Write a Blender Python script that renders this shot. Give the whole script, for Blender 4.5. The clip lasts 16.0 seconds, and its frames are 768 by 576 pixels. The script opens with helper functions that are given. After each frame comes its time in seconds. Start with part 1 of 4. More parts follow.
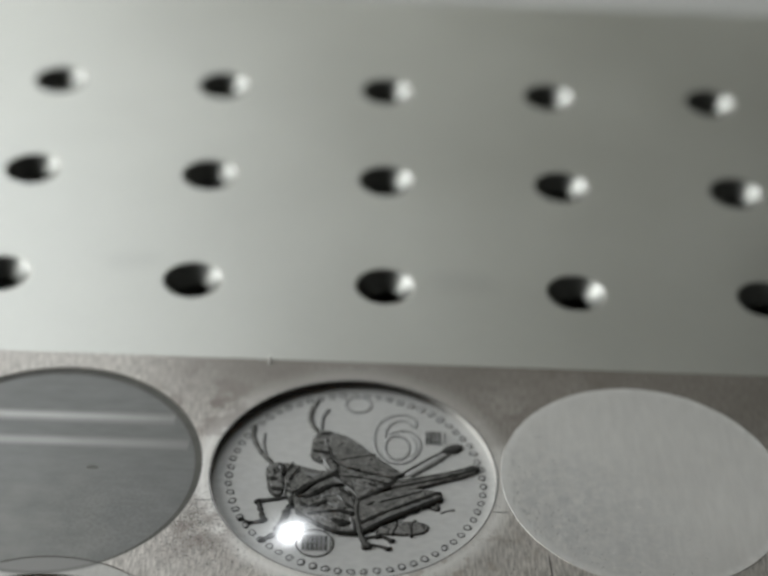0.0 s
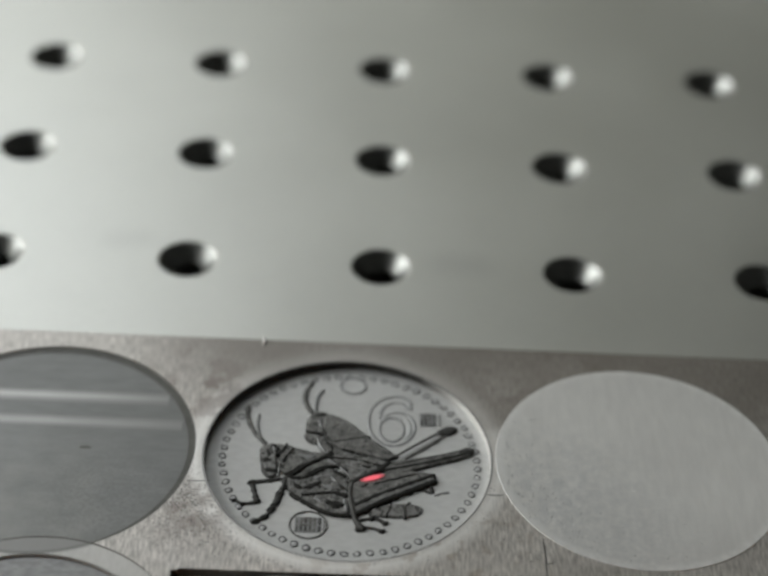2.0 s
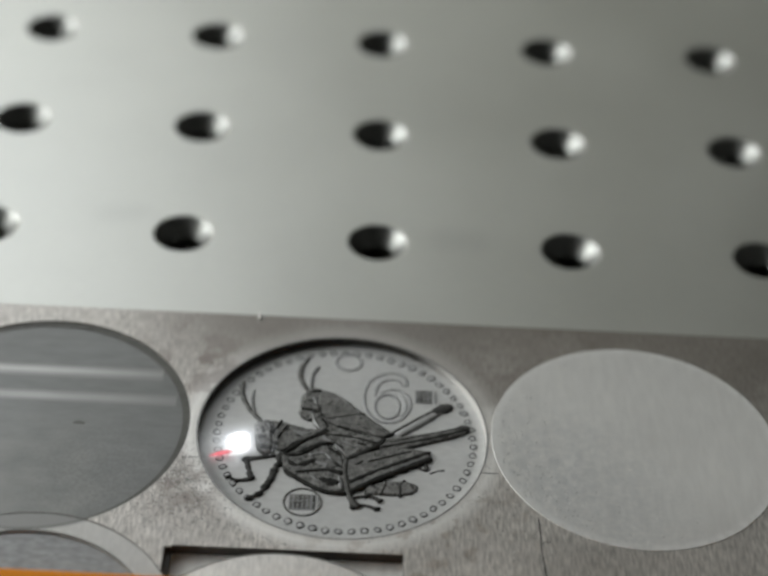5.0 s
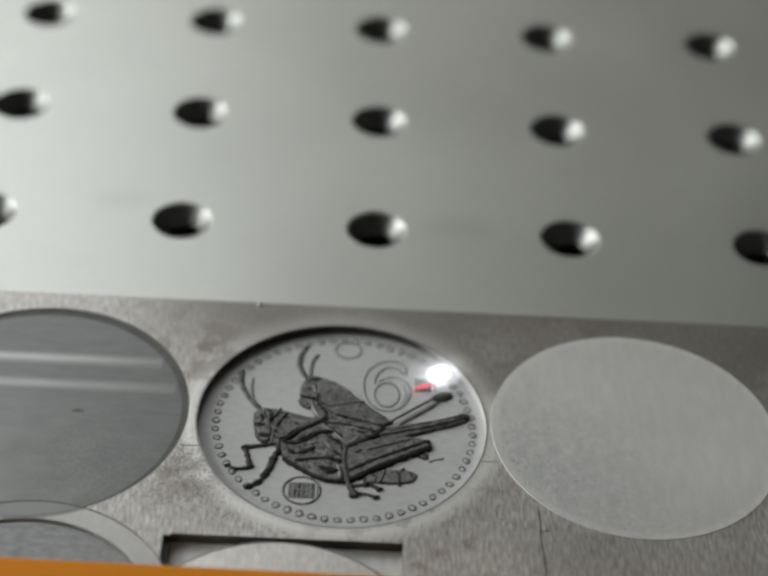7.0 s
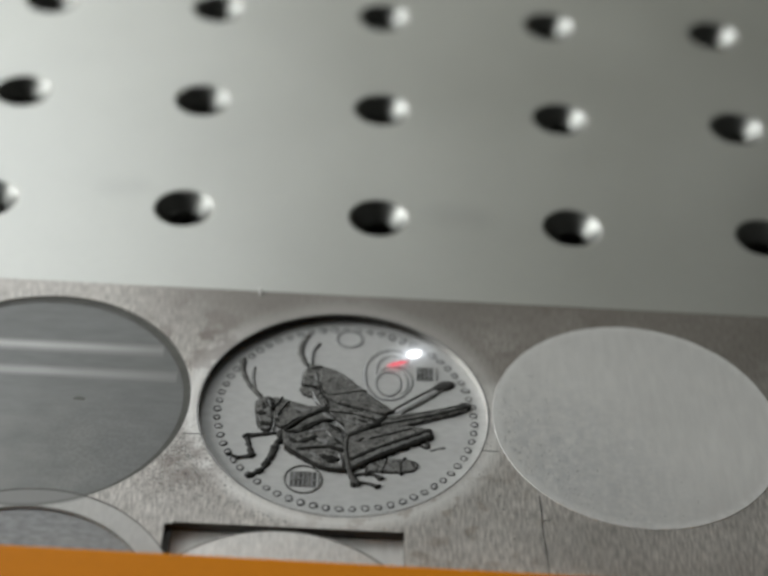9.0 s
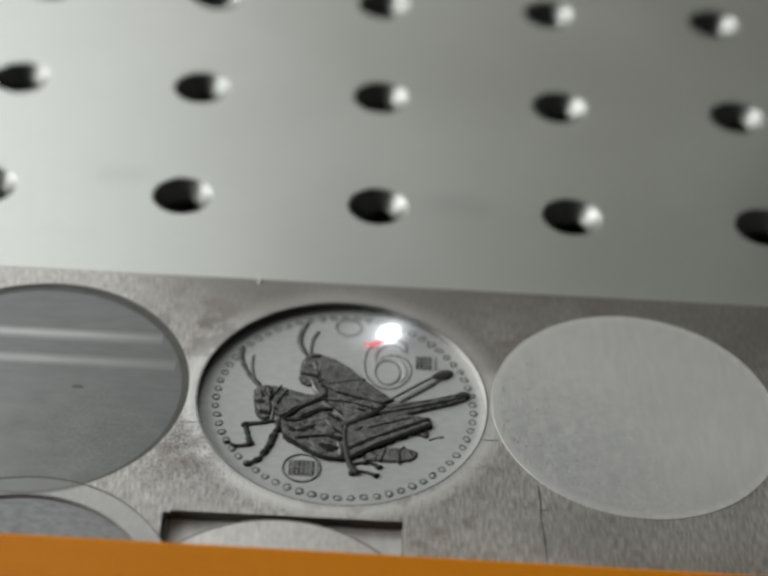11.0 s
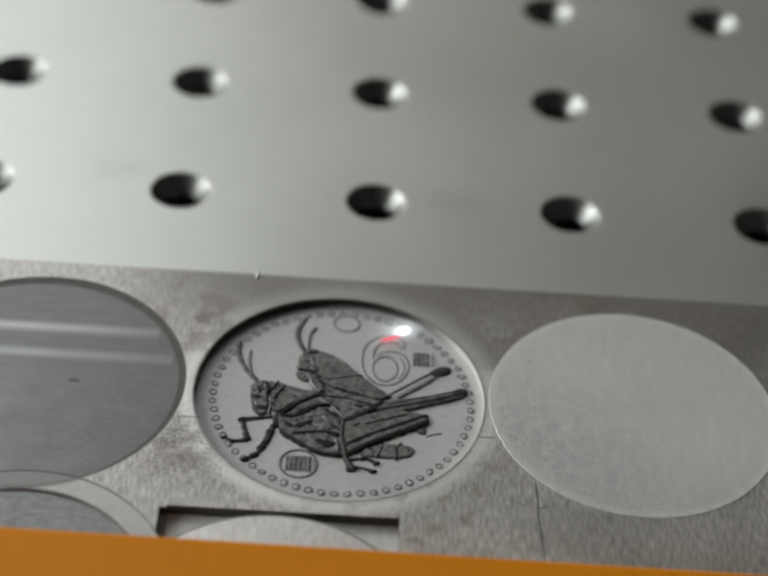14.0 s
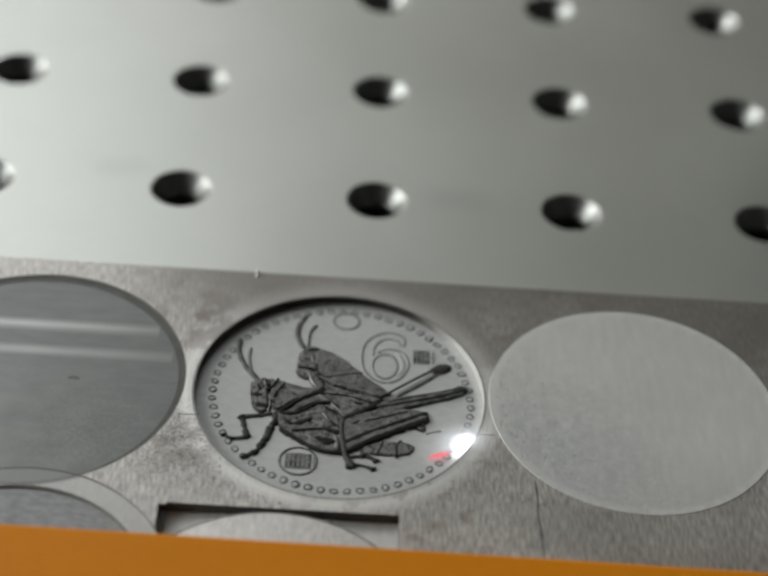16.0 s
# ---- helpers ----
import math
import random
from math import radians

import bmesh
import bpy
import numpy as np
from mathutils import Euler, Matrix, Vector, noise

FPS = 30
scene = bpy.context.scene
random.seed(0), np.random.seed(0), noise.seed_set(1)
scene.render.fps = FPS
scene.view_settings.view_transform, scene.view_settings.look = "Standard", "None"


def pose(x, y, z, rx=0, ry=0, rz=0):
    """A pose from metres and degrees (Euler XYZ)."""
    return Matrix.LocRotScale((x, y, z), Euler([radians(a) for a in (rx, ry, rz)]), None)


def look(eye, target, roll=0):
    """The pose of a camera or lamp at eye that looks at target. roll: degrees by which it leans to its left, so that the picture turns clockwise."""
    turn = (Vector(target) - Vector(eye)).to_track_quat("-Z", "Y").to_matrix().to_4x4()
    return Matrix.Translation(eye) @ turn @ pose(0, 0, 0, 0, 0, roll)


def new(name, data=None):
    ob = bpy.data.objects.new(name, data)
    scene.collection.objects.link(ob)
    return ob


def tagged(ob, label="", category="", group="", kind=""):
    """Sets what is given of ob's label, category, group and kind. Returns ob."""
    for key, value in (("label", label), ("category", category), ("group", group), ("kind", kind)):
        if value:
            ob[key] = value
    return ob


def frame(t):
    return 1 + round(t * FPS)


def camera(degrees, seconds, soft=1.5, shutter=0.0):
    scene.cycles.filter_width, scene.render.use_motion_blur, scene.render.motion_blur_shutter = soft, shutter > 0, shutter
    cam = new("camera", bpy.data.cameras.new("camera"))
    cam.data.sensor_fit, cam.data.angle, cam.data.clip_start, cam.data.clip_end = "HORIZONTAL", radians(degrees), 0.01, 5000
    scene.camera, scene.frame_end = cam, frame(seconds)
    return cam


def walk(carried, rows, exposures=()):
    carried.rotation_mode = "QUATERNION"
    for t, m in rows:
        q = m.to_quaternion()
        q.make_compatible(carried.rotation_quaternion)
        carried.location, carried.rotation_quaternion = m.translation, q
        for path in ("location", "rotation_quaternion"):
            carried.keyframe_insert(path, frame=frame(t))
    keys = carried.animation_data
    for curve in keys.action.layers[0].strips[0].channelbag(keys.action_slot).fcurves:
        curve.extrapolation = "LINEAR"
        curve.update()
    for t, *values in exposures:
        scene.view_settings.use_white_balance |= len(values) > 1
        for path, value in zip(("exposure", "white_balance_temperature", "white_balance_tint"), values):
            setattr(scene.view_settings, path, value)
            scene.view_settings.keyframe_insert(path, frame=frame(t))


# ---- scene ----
# ---- camera and its way ----
cam = camera(25.4, 16.0, soft=3.0)
cam.data.dof.use_dof = True
cam.data.dof.focus_distance = 0.2175
cam.data.dof.aperture_fstop = 12.5
walk(cam, [
    (0, pose(-0.00494, -0.24333, 0.15978, 53.077, -2.211, 0.362)),
    (0.5, pose(-0.00474, -0.24312, 0.15984, 52.876, -2.262, 0.414)),
    (1, pose(-0.00473, -0.24296, 0.16001, 52.675, -2.321, 0.449)),
    (1.5, pose(-0.00460, -0.24272, 0.15988, 52.506, -2.398, 0.478)),
    (2, pose(-0.00454, -0.24206, 0.15942, 52.318, -2.544, 0.544)),
    (2.5, pose(-0.00463, -0.24173, 0.15889, 52.215, -2.610, 0.561)),
    (3, pose(-0.00465, -0.24137, 0.15906, 51.989, -2.689, 0.564)),
    (3.5, pose(-0.00493, -0.24116, 0.15927, 51.818, -2.724, 0.534)),
    (4, pose(-0.00455, -0.24082, 0.15904, 51.652, -2.775, 0.599)),
    (6.5, pose(-0.00410, -0.24012, 0.15900, 50.952, -2.874, 0.765)),
    (7, pose(-0.00449, -0.23973, 0.15920, 50.789, -2.948, 0.699)),
    (7.5, pose(-0.00486, -0.23985, 0.15997, 50.655, -2.970, 0.752)),
    (8, pose(-0.00459, -0.23976, 0.15975, 50.565, -2.986, 0.806)),
    (8.5, pose(-0.00484, -0.23947, 0.15924, 50.478, -3.076, 0.797)),
    (9, pose(-0.00479, -0.23937, 0.15922, 50.344, -3.100, 0.815)),
    (11.5, pose(-0.00484, -0.23883, 0.15899, 49.873, -3.321, 0.917)),
    (12, pose(-0.00472, -0.23892, 0.15868, 49.941, -3.387, 0.961)),
    (12.5, pose(-0.00467, -0.23916, 0.15879, 50.003, -3.378, 1.012)),
    (13, pose(-0.00491, -0.23801, 0.15826, 49.811, -3.481, 0.923)),
    (13.5, pose(-0.00509, -0.23760, 0.15812, 49.699, -3.519, 0.928)),
    (14, pose(-0.00540, -0.23863, 0.15852, 49.821, -3.724, 1.011)),
    (14.5, pose(-0.00490, -0.23853, 0.15861, 49.787, -3.524, 0.990)),
    (15, pose(-0.00490, -0.23885, 0.15834, 49.879, -3.560, 1.027)),
    (15.5, pose(-0.00481, -0.23887, 0.15829, 49.862, -3.585, 1.058)),
    (16, pose(-0.00470, -0.23888, 0.15803, 49.877, -3.600, 1.123)),
])

# ---- world and light ----
MM = 0.001
world = bpy.data.worlds.new("sky")
scene.world = world
world.use_nodes = True
_sky = world.node_tree.nodes.new("ShaderNodeTexSky")
_sky.sky_type = "NISHITA"
_sky.sun_disc = False
_sky.sun_elevation = radians(35)
_sky.sun_rotation = radians(-60)
world.node_tree.links.new(_sky.outputs[0], world.node_tree.nodes["Background"].inputs[0])
world.node_tree.nodes["Background"].inputs[1].default_value = 0.06


def window_lamp(name, eye, target, width, height, watts, colour):
    data = bpy.data.lights.new(name, "AREA")
    data.shape, data.size, data.size_y = "RECTANGLE", width, height
    data.energy, data.color = watts, colour
    ob = new(name, data)
    ob.matrix_world = look(eye, target)
    return ob


window_lamp("window_light_back", (-0.42, 0.76, 0.79), (-0.42, 0.0, 0.79), 0.57, 0.74, 2.20, (0.985, 1.0, 0.965))
window_lamp("window_light_side", (-0.81, 0.20, 0.325), (0.0, 0.20, 0.325), 0.70, 0.60, 10.5, (0.985, 1.0, 0.965))


# ---- materials ----
def material(name, colour, rough=0.5, metal=0.0, spread=0.06, scale=400.0, stretch=(1, 1, 1), bump=0.02, rough_spread=0.08,
             blotch=0.05, blotch_scale=45.0, grain_detail=4.0, gloss=0.5):
    """A surface with fine grain and larger blotches, both in object space."""
    m = bpy.data.materials.new(name)
    m.use_nodes = True
    nt = m.node_tree
    b = nt.nodes["Principled BSDF"]
    tc = nt.nodes.new("ShaderNodeTexCoord")
    mp = nt.nodes.new("ShaderNodeMapping")
    mp.inputs["Scale"].default_value = stretch
    nt.links.new(tc.outputs["Object"], mp.inputs["Vector"])
    fine = nt.nodes.new("ShaderNodeTexNoise")
    fine.inputs["Scale"].default_value = scale
    fine.inputs["Detail"].default_value = grain_detail
    nt.links.new(mp.outputs[0], fine.inputs["Vector"])
    big = nt.nodes.new("ShaderNodeTexNoise")
    big.inputs["Scale"].default_value = blotch_scale
    big.inputs["Detail"].default_value = 3.0
    nt.links.new(tc.outputs["Object"], big.inputs["Vector"])

    def spread_node(tex, amount):
        r = nt.nodes.new("ShaderNodeMapRange")
        r.inputs["From Min"].default_value, r.inputs["From Max"].default_value = 0.3, 0.7
        r.inputs["To Min"].default_value, r.inputs["To Max"].default_value = 1 - amount, 1 + amount
        nt.links.new(tex.outputs["Fac"], r.inputs["Value"])
        return r
    a, c = spread_node(fine, spread), spread_node(big, blotch)
    mul = nt.nodes.new("ShaderNodeMath")
    mul.operation = "MULTIPLY"
    nt.links.new(a.outputs[0], mul.inputs[0])
    nt.links.new(c.outputs[0], mul.inputs[1])
    col = nt.nodes.new("ShaderNodeVectorMath")
    col.operation = "SCALE"
    col.inputs[0].default_value = colour
    nt.links.new(mul.outputs[0], col.inputs["Scale"])
    nt.links.new(col.outputs[0], b.inputs["Base Color"])
    rr = nt.nodes.new("ShaderNodeMapRange")
    rr.inputs["From Min"].default_value, rr.inputs["From Max"].default_value = 0.3, 0.7
    rr.inputs["To Min"].default_value, rr.inputs["To Max"].default_value = rough - rough_spread, rough + rough_spread
    nt.links.new(big.outputs["Fac"], rr.inputs["Value"])
    nt.links.new(rr.outputs[0], b.inputs["Roughness"])
    b.inputs["Metallic"].default_value = metal
    b.inputs["Specular IOR Level"].default_value = gloss
    if bump:
        bn = nt.nodes.new("ShaderNodeBump")
        bn.inputs["Strength"].default_value = 0.5
        bn.inputs["Distance"].default_value = bump * MM
        nt.links.new(fine.outputs["Fac"], bn.inputs["Height"])
        nt.links.new(bn.outputs[0], b.inputs["Normal"])
    return m


def tint(m, where, radius, soft, colour, strength, noisy=0.0, noise_scale=900.0, ring=0.0, blur=0.08):
    """A colour laid over m, for stains and for painted light and shade: a round patch, or a ring of the given half
    width, in metres of the object's space.
    """
    nt = m.node_tree
    b = nt.nodes["Principled BSDF"]
    link = b.inputs["Base Color"].links[0]
    before = link.from_socket
    tc = nt.nodes.new("ShaderNodeTexCoord")
    sub = nt.nodes.new("ShaderNodeVectorMath")
    sub.operation = "DISTANCE"
    sub.inputs[1].default_value = where
    nt.links.new(tc.outputs["Object"], sub.inputs[0])
    value = sub.outputs["Value"]
    if ring:
        off = nt.nodes.new("ShaderNodeMath")
        off.operation = "SUBTRACT"
        off.inputs[1].default_value = radius
        nt.links.new(value, off.inputs[0])
        ab = nt.nodes.new("ShaderNodeMath")
        ab.operation = "ABSOLUTE"
        nt.links.new(off.outputs[0], ab.inputs[0])
        value = ab.outputs[0]
    r = nt.nodes.new("ShaderNodeMapRange")
    edge = ring if ring else radius
    r.inputs["From Min"].default_value, r.inputs["From Max"].default_value = edge + soft, max(edge - soft, 0)
    r.inputs["To Min"].default_value, r.inputs["To Max"].default_value = 0, strength
    nt.links.new(value, r.inputs["Value"])
    fac = r.outputs[0]
    if noisy:
        n = nt.nodes.new("ShaderNodeTexNoise")
        n.inputs["Scale"].default_value = noise_scale
        n.inputs["Detail"].default_value = 5.0
        nt.links.new(tc.outputs["Object"], n.inputs["Vector"])
        k = nt.nodes.new("ShaderNodeMapRange")
        k.inputs["From Min"].default_value, k.inputs["From Max"].default_value = noisy, noisy + blur
        nt.links.new(n.outputs["Fac"], k.inputs["Value"])
        p = nt.nodes.new("ShaderNodeMath")
        p.operation = "MULTIPLY"
        nt.links.new(fac, p.inputs[0])
        nt.links.new(k.outputs[0], p.inputs[1])
        fac = p.outputs[0]
    mix = nt.nodes.new("ShaderNodeMix")
    mix.data_type = "RGBA"
    nt.links.new(fac, mix.inputs["Factor"])
    nt.links.new(before, mix.inputs[6])
    mix.inputs[7].default_value = (*colour, 1)
    nt.links.new(mix.outputs[2], b.inputs["Base Color"])


def glow(name, colour, strength):
    m = bpy.data.materials.new(name)
    m.use_nodes = True
    b = m.node_tree.nodes["Principled BSDF"]
    b.inputs["Base Color"].default_value = (*colour, 1)
    b.inputs["Emission Color"].default_value = (*colour, 1)
    b.inputs["Emission Strength"].default_value = strength
    return m


def glow_shell(density, colour=(0.93, 0.97, 1.0), strength=1.3):
    """A thin, mostly clear shell with a little emission, for a painted halo or streak of light."""
    m = bpy.data.materials.new("clear_glow_shell")
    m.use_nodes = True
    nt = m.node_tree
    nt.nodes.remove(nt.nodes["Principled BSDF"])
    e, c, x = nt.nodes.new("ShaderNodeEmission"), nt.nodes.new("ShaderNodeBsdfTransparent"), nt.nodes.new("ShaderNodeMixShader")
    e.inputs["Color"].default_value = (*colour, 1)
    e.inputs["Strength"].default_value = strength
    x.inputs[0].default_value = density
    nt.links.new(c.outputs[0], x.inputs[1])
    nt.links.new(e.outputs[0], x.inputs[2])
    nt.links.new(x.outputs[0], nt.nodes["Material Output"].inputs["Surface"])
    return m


M_TABLE = material("satin_aluminium", (0.71, 0.72, 0.69), 0.43, 1.0, 0.012, 900, (0.6, 1, 1), 0.003, 0.03, 0.06, 26)
M_PLATE = material("worn_steel", (0.60, 0.575, 0.545), 0.46, 0.75, 0.36, 3600, (1, 0.15, 1), 0.025, 0.07, 0.10, 90)
M_FLOOR = material("milled_grey_steel", (0.215, 0.22, 0.217), 0.44, 0.85, 0.07, 900, (0.3, 1, 1), 0.006, 0.04, 0.06, 60)
M_SHALLOW = material("milled_pale_steel", (0.56, 0.555, 0.54), 0.46, 0.7, 0.08, 900, (1, 0.25, 1), 0.008, 0.05, 0.06, 60)
# four ever paler steels for the reflection-like bands
M_BAND = [material("sheen_band_steel", (v, v * 1.005, v * 0.99), 0.44, 0.8, 0.05, 900, (0.2, 1, 1), 0.004, 0.03, 0.06, 60) for v in (0.265, 0.33, 0.41, 0.50)]
M_LOWER = material("milled_blue_grey_steel", (0.30, 0.306, 0.31), 0.48, 0.7, 0.22, 1500, (0.5, 1, 1), 0.006, 0.04, 0.08, 90)
M_OVERLAP = material("milled_mid_steel", (0.55, 0.545, 0.53), 0.46, 0.7, 0.07, 1500, (1, 0.4, 1), 0.006, 0.04, 0.08, 70)
M_SLOT = material("raw_pocket_floor", (0.80, 0.80, 0.785), 0.6, 0.2, 0.08, 900, (1, 0.3, 1), 0.01, 0.05, 0.08, 90)
M_WALL = material("cut_steel_wall", (0.42, 0.41, 0.39), 0.45, 0.8, 0.10, 900, (1, 1, 0.2), 0.01, 0.05, 0.06, 90)
M_BURNT = material("burnt_pocket_edge", (0.115, 0.115, 0.105), 0.5, 0.2, 0.12, 900, (1, 1, 1), 0.01, 0.05, 0.15, 120)
M_COIN = material("etched_coin_field", (0.64, 0.645, 0.642), 0.58, 0.45, 0.055, 1300, (0.5, 1, 1), 0.010, 0.03, 0.04, 110)
M_DARK = material("blackened_relief", (0.175, 0.175, 0.169), 0.65, 0.0, 0.40, 3000, (1, 1, 1), 0.10, 0.06, 0.42, 900, gloss=0.25)
M_EDGE = material("dark_relief_edge", (0.078, 0.078, 0.075), 0.7, 0.0, 0.35, 2600, (1, 1, 1), 0.05, 0.06, 0.25, 900, gloss=0.15)
M_LINE = material("burnt_groove", (0.036, 0.036, 0.034), 0.8, 0.0, 0.35, 2600, (1, 1, 1), 0.05, 0.06, 0.25, 900, gloss=0.1)
M_LEG = material("dark_leg_relief", (0.06, 0.06, 0.058), 0.65, 0.0, 0.35, 2600, (1, 1, 1), 0.05, 0.06, 0.3, 900, gloss=0.2)
M_MID = material("mid_grey_relief", (0.19, 0.19, 0.185), 0.6, 0.0, 0.35, 2600, (1, 1, 1), 0.05, 0.06, 0.3, 900, gloss=0.25)
# darker copy of the table metal, with the shade of the bores in its colour
M_HOLE = material("shaded_bore_aluminium", (0.27, 0.275, 0.265), 0.42, 1.0, 0.06, 900, (1, 1, 0.15), 0.006, 0.05, 0.05, 90)
# pocket walls that face away from the light, their shade put into the colour
M_SHADE_WALL = material("shaded_pocket_wall", (0.06, 0.058, 0.053), 0.5, 0.3, 0.15, 1500, (1, 1, 0.2), 0.01, 0.05, 0.1, 150)
M_PALE = material("bare_relief", (0.50, 0.51, 0.51), 0.5, 0.4, 0.08, 1500, (1, 1, 1), 0.02)
M_RIM = material("relief_grey", (0.24, 0.243, 0.245), 0.55, 0.2, 0.12, 2000, (1, 1, 1), 0.02)
M_BEADRING = material("bead_ring_grey", (0.13, 0.131, 0.133), 0.55, 0.2, 0.12, 2000, (1, 1, 1), 0.02)
M_BEAD = material("bead_grey", (0.60, 0.605, 0.61), 0.6, 0.3, 0.08, 2000, (1, 1, 1), 0.01)
M_LETTER = material("letter_grey", (0.32, 0.325, 0.33), 0.55, 0.3, 0.06, 2000, (1, 1, 1), 0.01)
M_FROST = material("frosted_white_steel", (0.68, 0.678, 0.66), 0.62, 0.3, 0.045, 1100, (1, 0.22, 1), 0.010, 0.02, 0.05, 75)
M_BLANK = material("brushed_blank", (0.72, 0.71, 0.695), 0.55, 0.35, 0.16, 3600, (1, 0.2, 1), 0.012, 0.04, 0.06, 80)
M_ORANGE = material("orange_plastic", (0.80, 0.27, 0.009), 0.40, 0.0, 0.02, 600, (1, 1, 1), 0.002, 0.03, 0.05, 12, gloss=0.15)
M_BASE = material("grey_paint", (0.62, 0.63, 0.62), 0.45, 0.0, 0.02, 500, (1, 1, 1), 0.004, 0.03, 0.03, 8)
M_ROOM = material("unseen_pale_wall", (0.60, 0.60, 0.545), 0.8, 0.0, 0.03, 60, (1, 1, 1), 0.2, 0.03, 0.04, 2)
M_ROOM_DARK = material("unseen_dark_wall", (0.025, 0.025, 0.024), 0.8, 0.0, 0.03, 60, (1, 1, 1), 0.2, 0.03, 0.04, 2)
M_GROUND = material("concrete_floor", (0.25, 0.245, 0.24), 0.7, 0.0, 0.05, 40, (1, 1, 1), 0.2, 0.05, 0.08, 3)
M_SPARK = glow("white_hot_spark", (0.93, 0.97, 1.0), 22.0)
# ever fainter shells that imitate the bloom round the spark
M_HALO = [glow_shell(v) for v in (0.42, 0.32, 0.22, 0.14, 0.085, 0.05, 0.032, 0.018)]
M_GLINT = glow("cool_white_glint", (0.80, 1.0, 0.97), 5.0)
M_RED = [glow_shell(v, (1.0, 0.17, 0.21), 1.0) for v in (0.55, 0.40, 0.20)]

SMUDGES = ((-42.0, -25.8, 1.8), (-40.0, -25.4, 2.4), (-37.6, -25.2, 1.6), (10.0, -28.4, 2.2), (12.5, -28.7, 2.6), (15.5, -28.9, 2.0))
COIN = Vector((-3.7, -78.05, 3.9)) * MM
tint(M_PLATE, (-4.0 * MM, -78.1 * MM, 5 * MM), 20.0 * MM, 1.1 * MM, (0.95, 0.94, 0.92), 0.9, ring=1.0 * MM)
tint(M_PLATE, (-24 * MM, -90 * MM, 5 * MM), 7.5 * MM, 4.5 * MM, (0.15, 0.135, 0.125), 0.7, noisy=0.55, noise_scale=2600)
tint(M_PLATE, (-23 * MM, -89 * MM, 5 * MM), 4.5 * MM, 4.0 * MM, (0.27, 0.23, 0.21), 0.85, noisy=0.38, noise_scale=420, blur=0.25)
tint(M_PLATE, (-24 * MM, -65 * MM, 5 * MM), 6.0 * MM, 5.0 * MM, (0.25, 0.20, 0.185), 0.75, noisy=0.46, noise_scale=260)
tint(M_PLATE, (22 * MM, -60 * MM, 5 * MM), 14.0 * MM, 9.0 * MM, (0.27, 0.235, 0.21), 0.5, noisy=0.44, noise_scale=120)
tint(M_PLATE, (8 * MM, -99 * MM, 5 * MM), 14.0 * MM, 8.0 * MM, (0.33, 0.26, 0.20), 0.4, noisy=0.55, noise_scale=500)
# dark reflection along the rear edge, painted as three soft patches
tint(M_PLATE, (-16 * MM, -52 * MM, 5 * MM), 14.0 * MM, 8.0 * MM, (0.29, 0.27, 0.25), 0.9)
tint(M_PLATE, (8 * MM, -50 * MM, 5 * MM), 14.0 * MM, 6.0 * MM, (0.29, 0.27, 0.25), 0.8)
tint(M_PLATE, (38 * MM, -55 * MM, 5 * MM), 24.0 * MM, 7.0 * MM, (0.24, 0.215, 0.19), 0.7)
tint(M_PLATE, (0, -80 * MM, 5 * MM), 60.0 * MM, 10.0 * MM, (0.20, 0.185, 0.17), 0.55, noisy=0.67, noise_scale=1900)
for _x, _y, _r in SMUDGES:
    tint(M_TABLE, (_x * MM, _y * MM, 0), _r * MM, _r * MM, (0.48, 0.49, 0.48), 0.17)
# paler where the right-hand wall is lit, painted as a soft patch
tint(M_SHADE_WALL, (17 * MM, -78 * MM, 3 * MM), 16 * MM, 4 * MM, (0.66, 0.65, 0.63), 1.0)
tint(M_FROST, (21.5 * MM, -86 * MM, 5 * MM), 11.0 * MM, 8.0 * MM, (0.46, 0.475, 0.485), 0.7, noisy=0.34, noise_scale=900, blur=0.36)
tint(M_FROST, (31.0 * MM, -95 * MM, 5 * MM), 9.0 * MM, 7.0 * MM, (0.47, 0.485, 0.495), 0.5, noisy=0.32, noise_scale=1400, blur=0.4)
tint(M_FROST, (34.45 * MM, -77.9 * MM, 5 * MM), 18.6 * MM, 0.75 * MM, (0.83, 0.83, 0.82), 0.65, noisy=0.30, noise_scale=900, blur=0.3, ring=0.2 * MM)
tint(M_FLOOR, (-46 * MM, -93 * MM, 4.8 * MM), 14.0 * MM, 8.0 * MM, (0.30, 0.30, 0.288), 0.8, noisy=0.25, noise_scale=260, blur=0.5)
tint(M_FLOOR, (-33 * MM, -88 * MM, 4.8 * MM), 8.0 * MM, 6.0 * MM, (0.15, 0.15, 0.145), 0.45, noisy=0.40, noise_scale=1900, blur=0.25)
# the painted sheen fades towards the right
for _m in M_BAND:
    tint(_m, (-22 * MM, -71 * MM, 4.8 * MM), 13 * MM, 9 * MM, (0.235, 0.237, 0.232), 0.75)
tint(M_OVERLAP, (-43.8 * MM, -78.0 * MM, 4.86 * MM), 19.75 * MM, 0.3 * MM, (0.265, 0.267, 0.262), 0.9)
tint(M_OVERLAP, (-43.8 * MM, -78.0 * MM, 4.86 * MM), 19.5 * MM, 0.2 * MM, (0.13, 0.13, 0.125), 0.6, ring=0.2 * MM)


# ---- mesh helpers ----
def part(name, bm, mat, parent=None, label=""):
    me = bpy.data.meshes.new(name)
    bmesh.ops.recalc_face_normals(bm, faces=bm.faces)
    bm.to_mesh(me)
    bm.free()
    me.materials.append(mat)
    ob = new(name, me)
    if parent is not None:
        ob.parent = parent
    return tagged(ob, label)


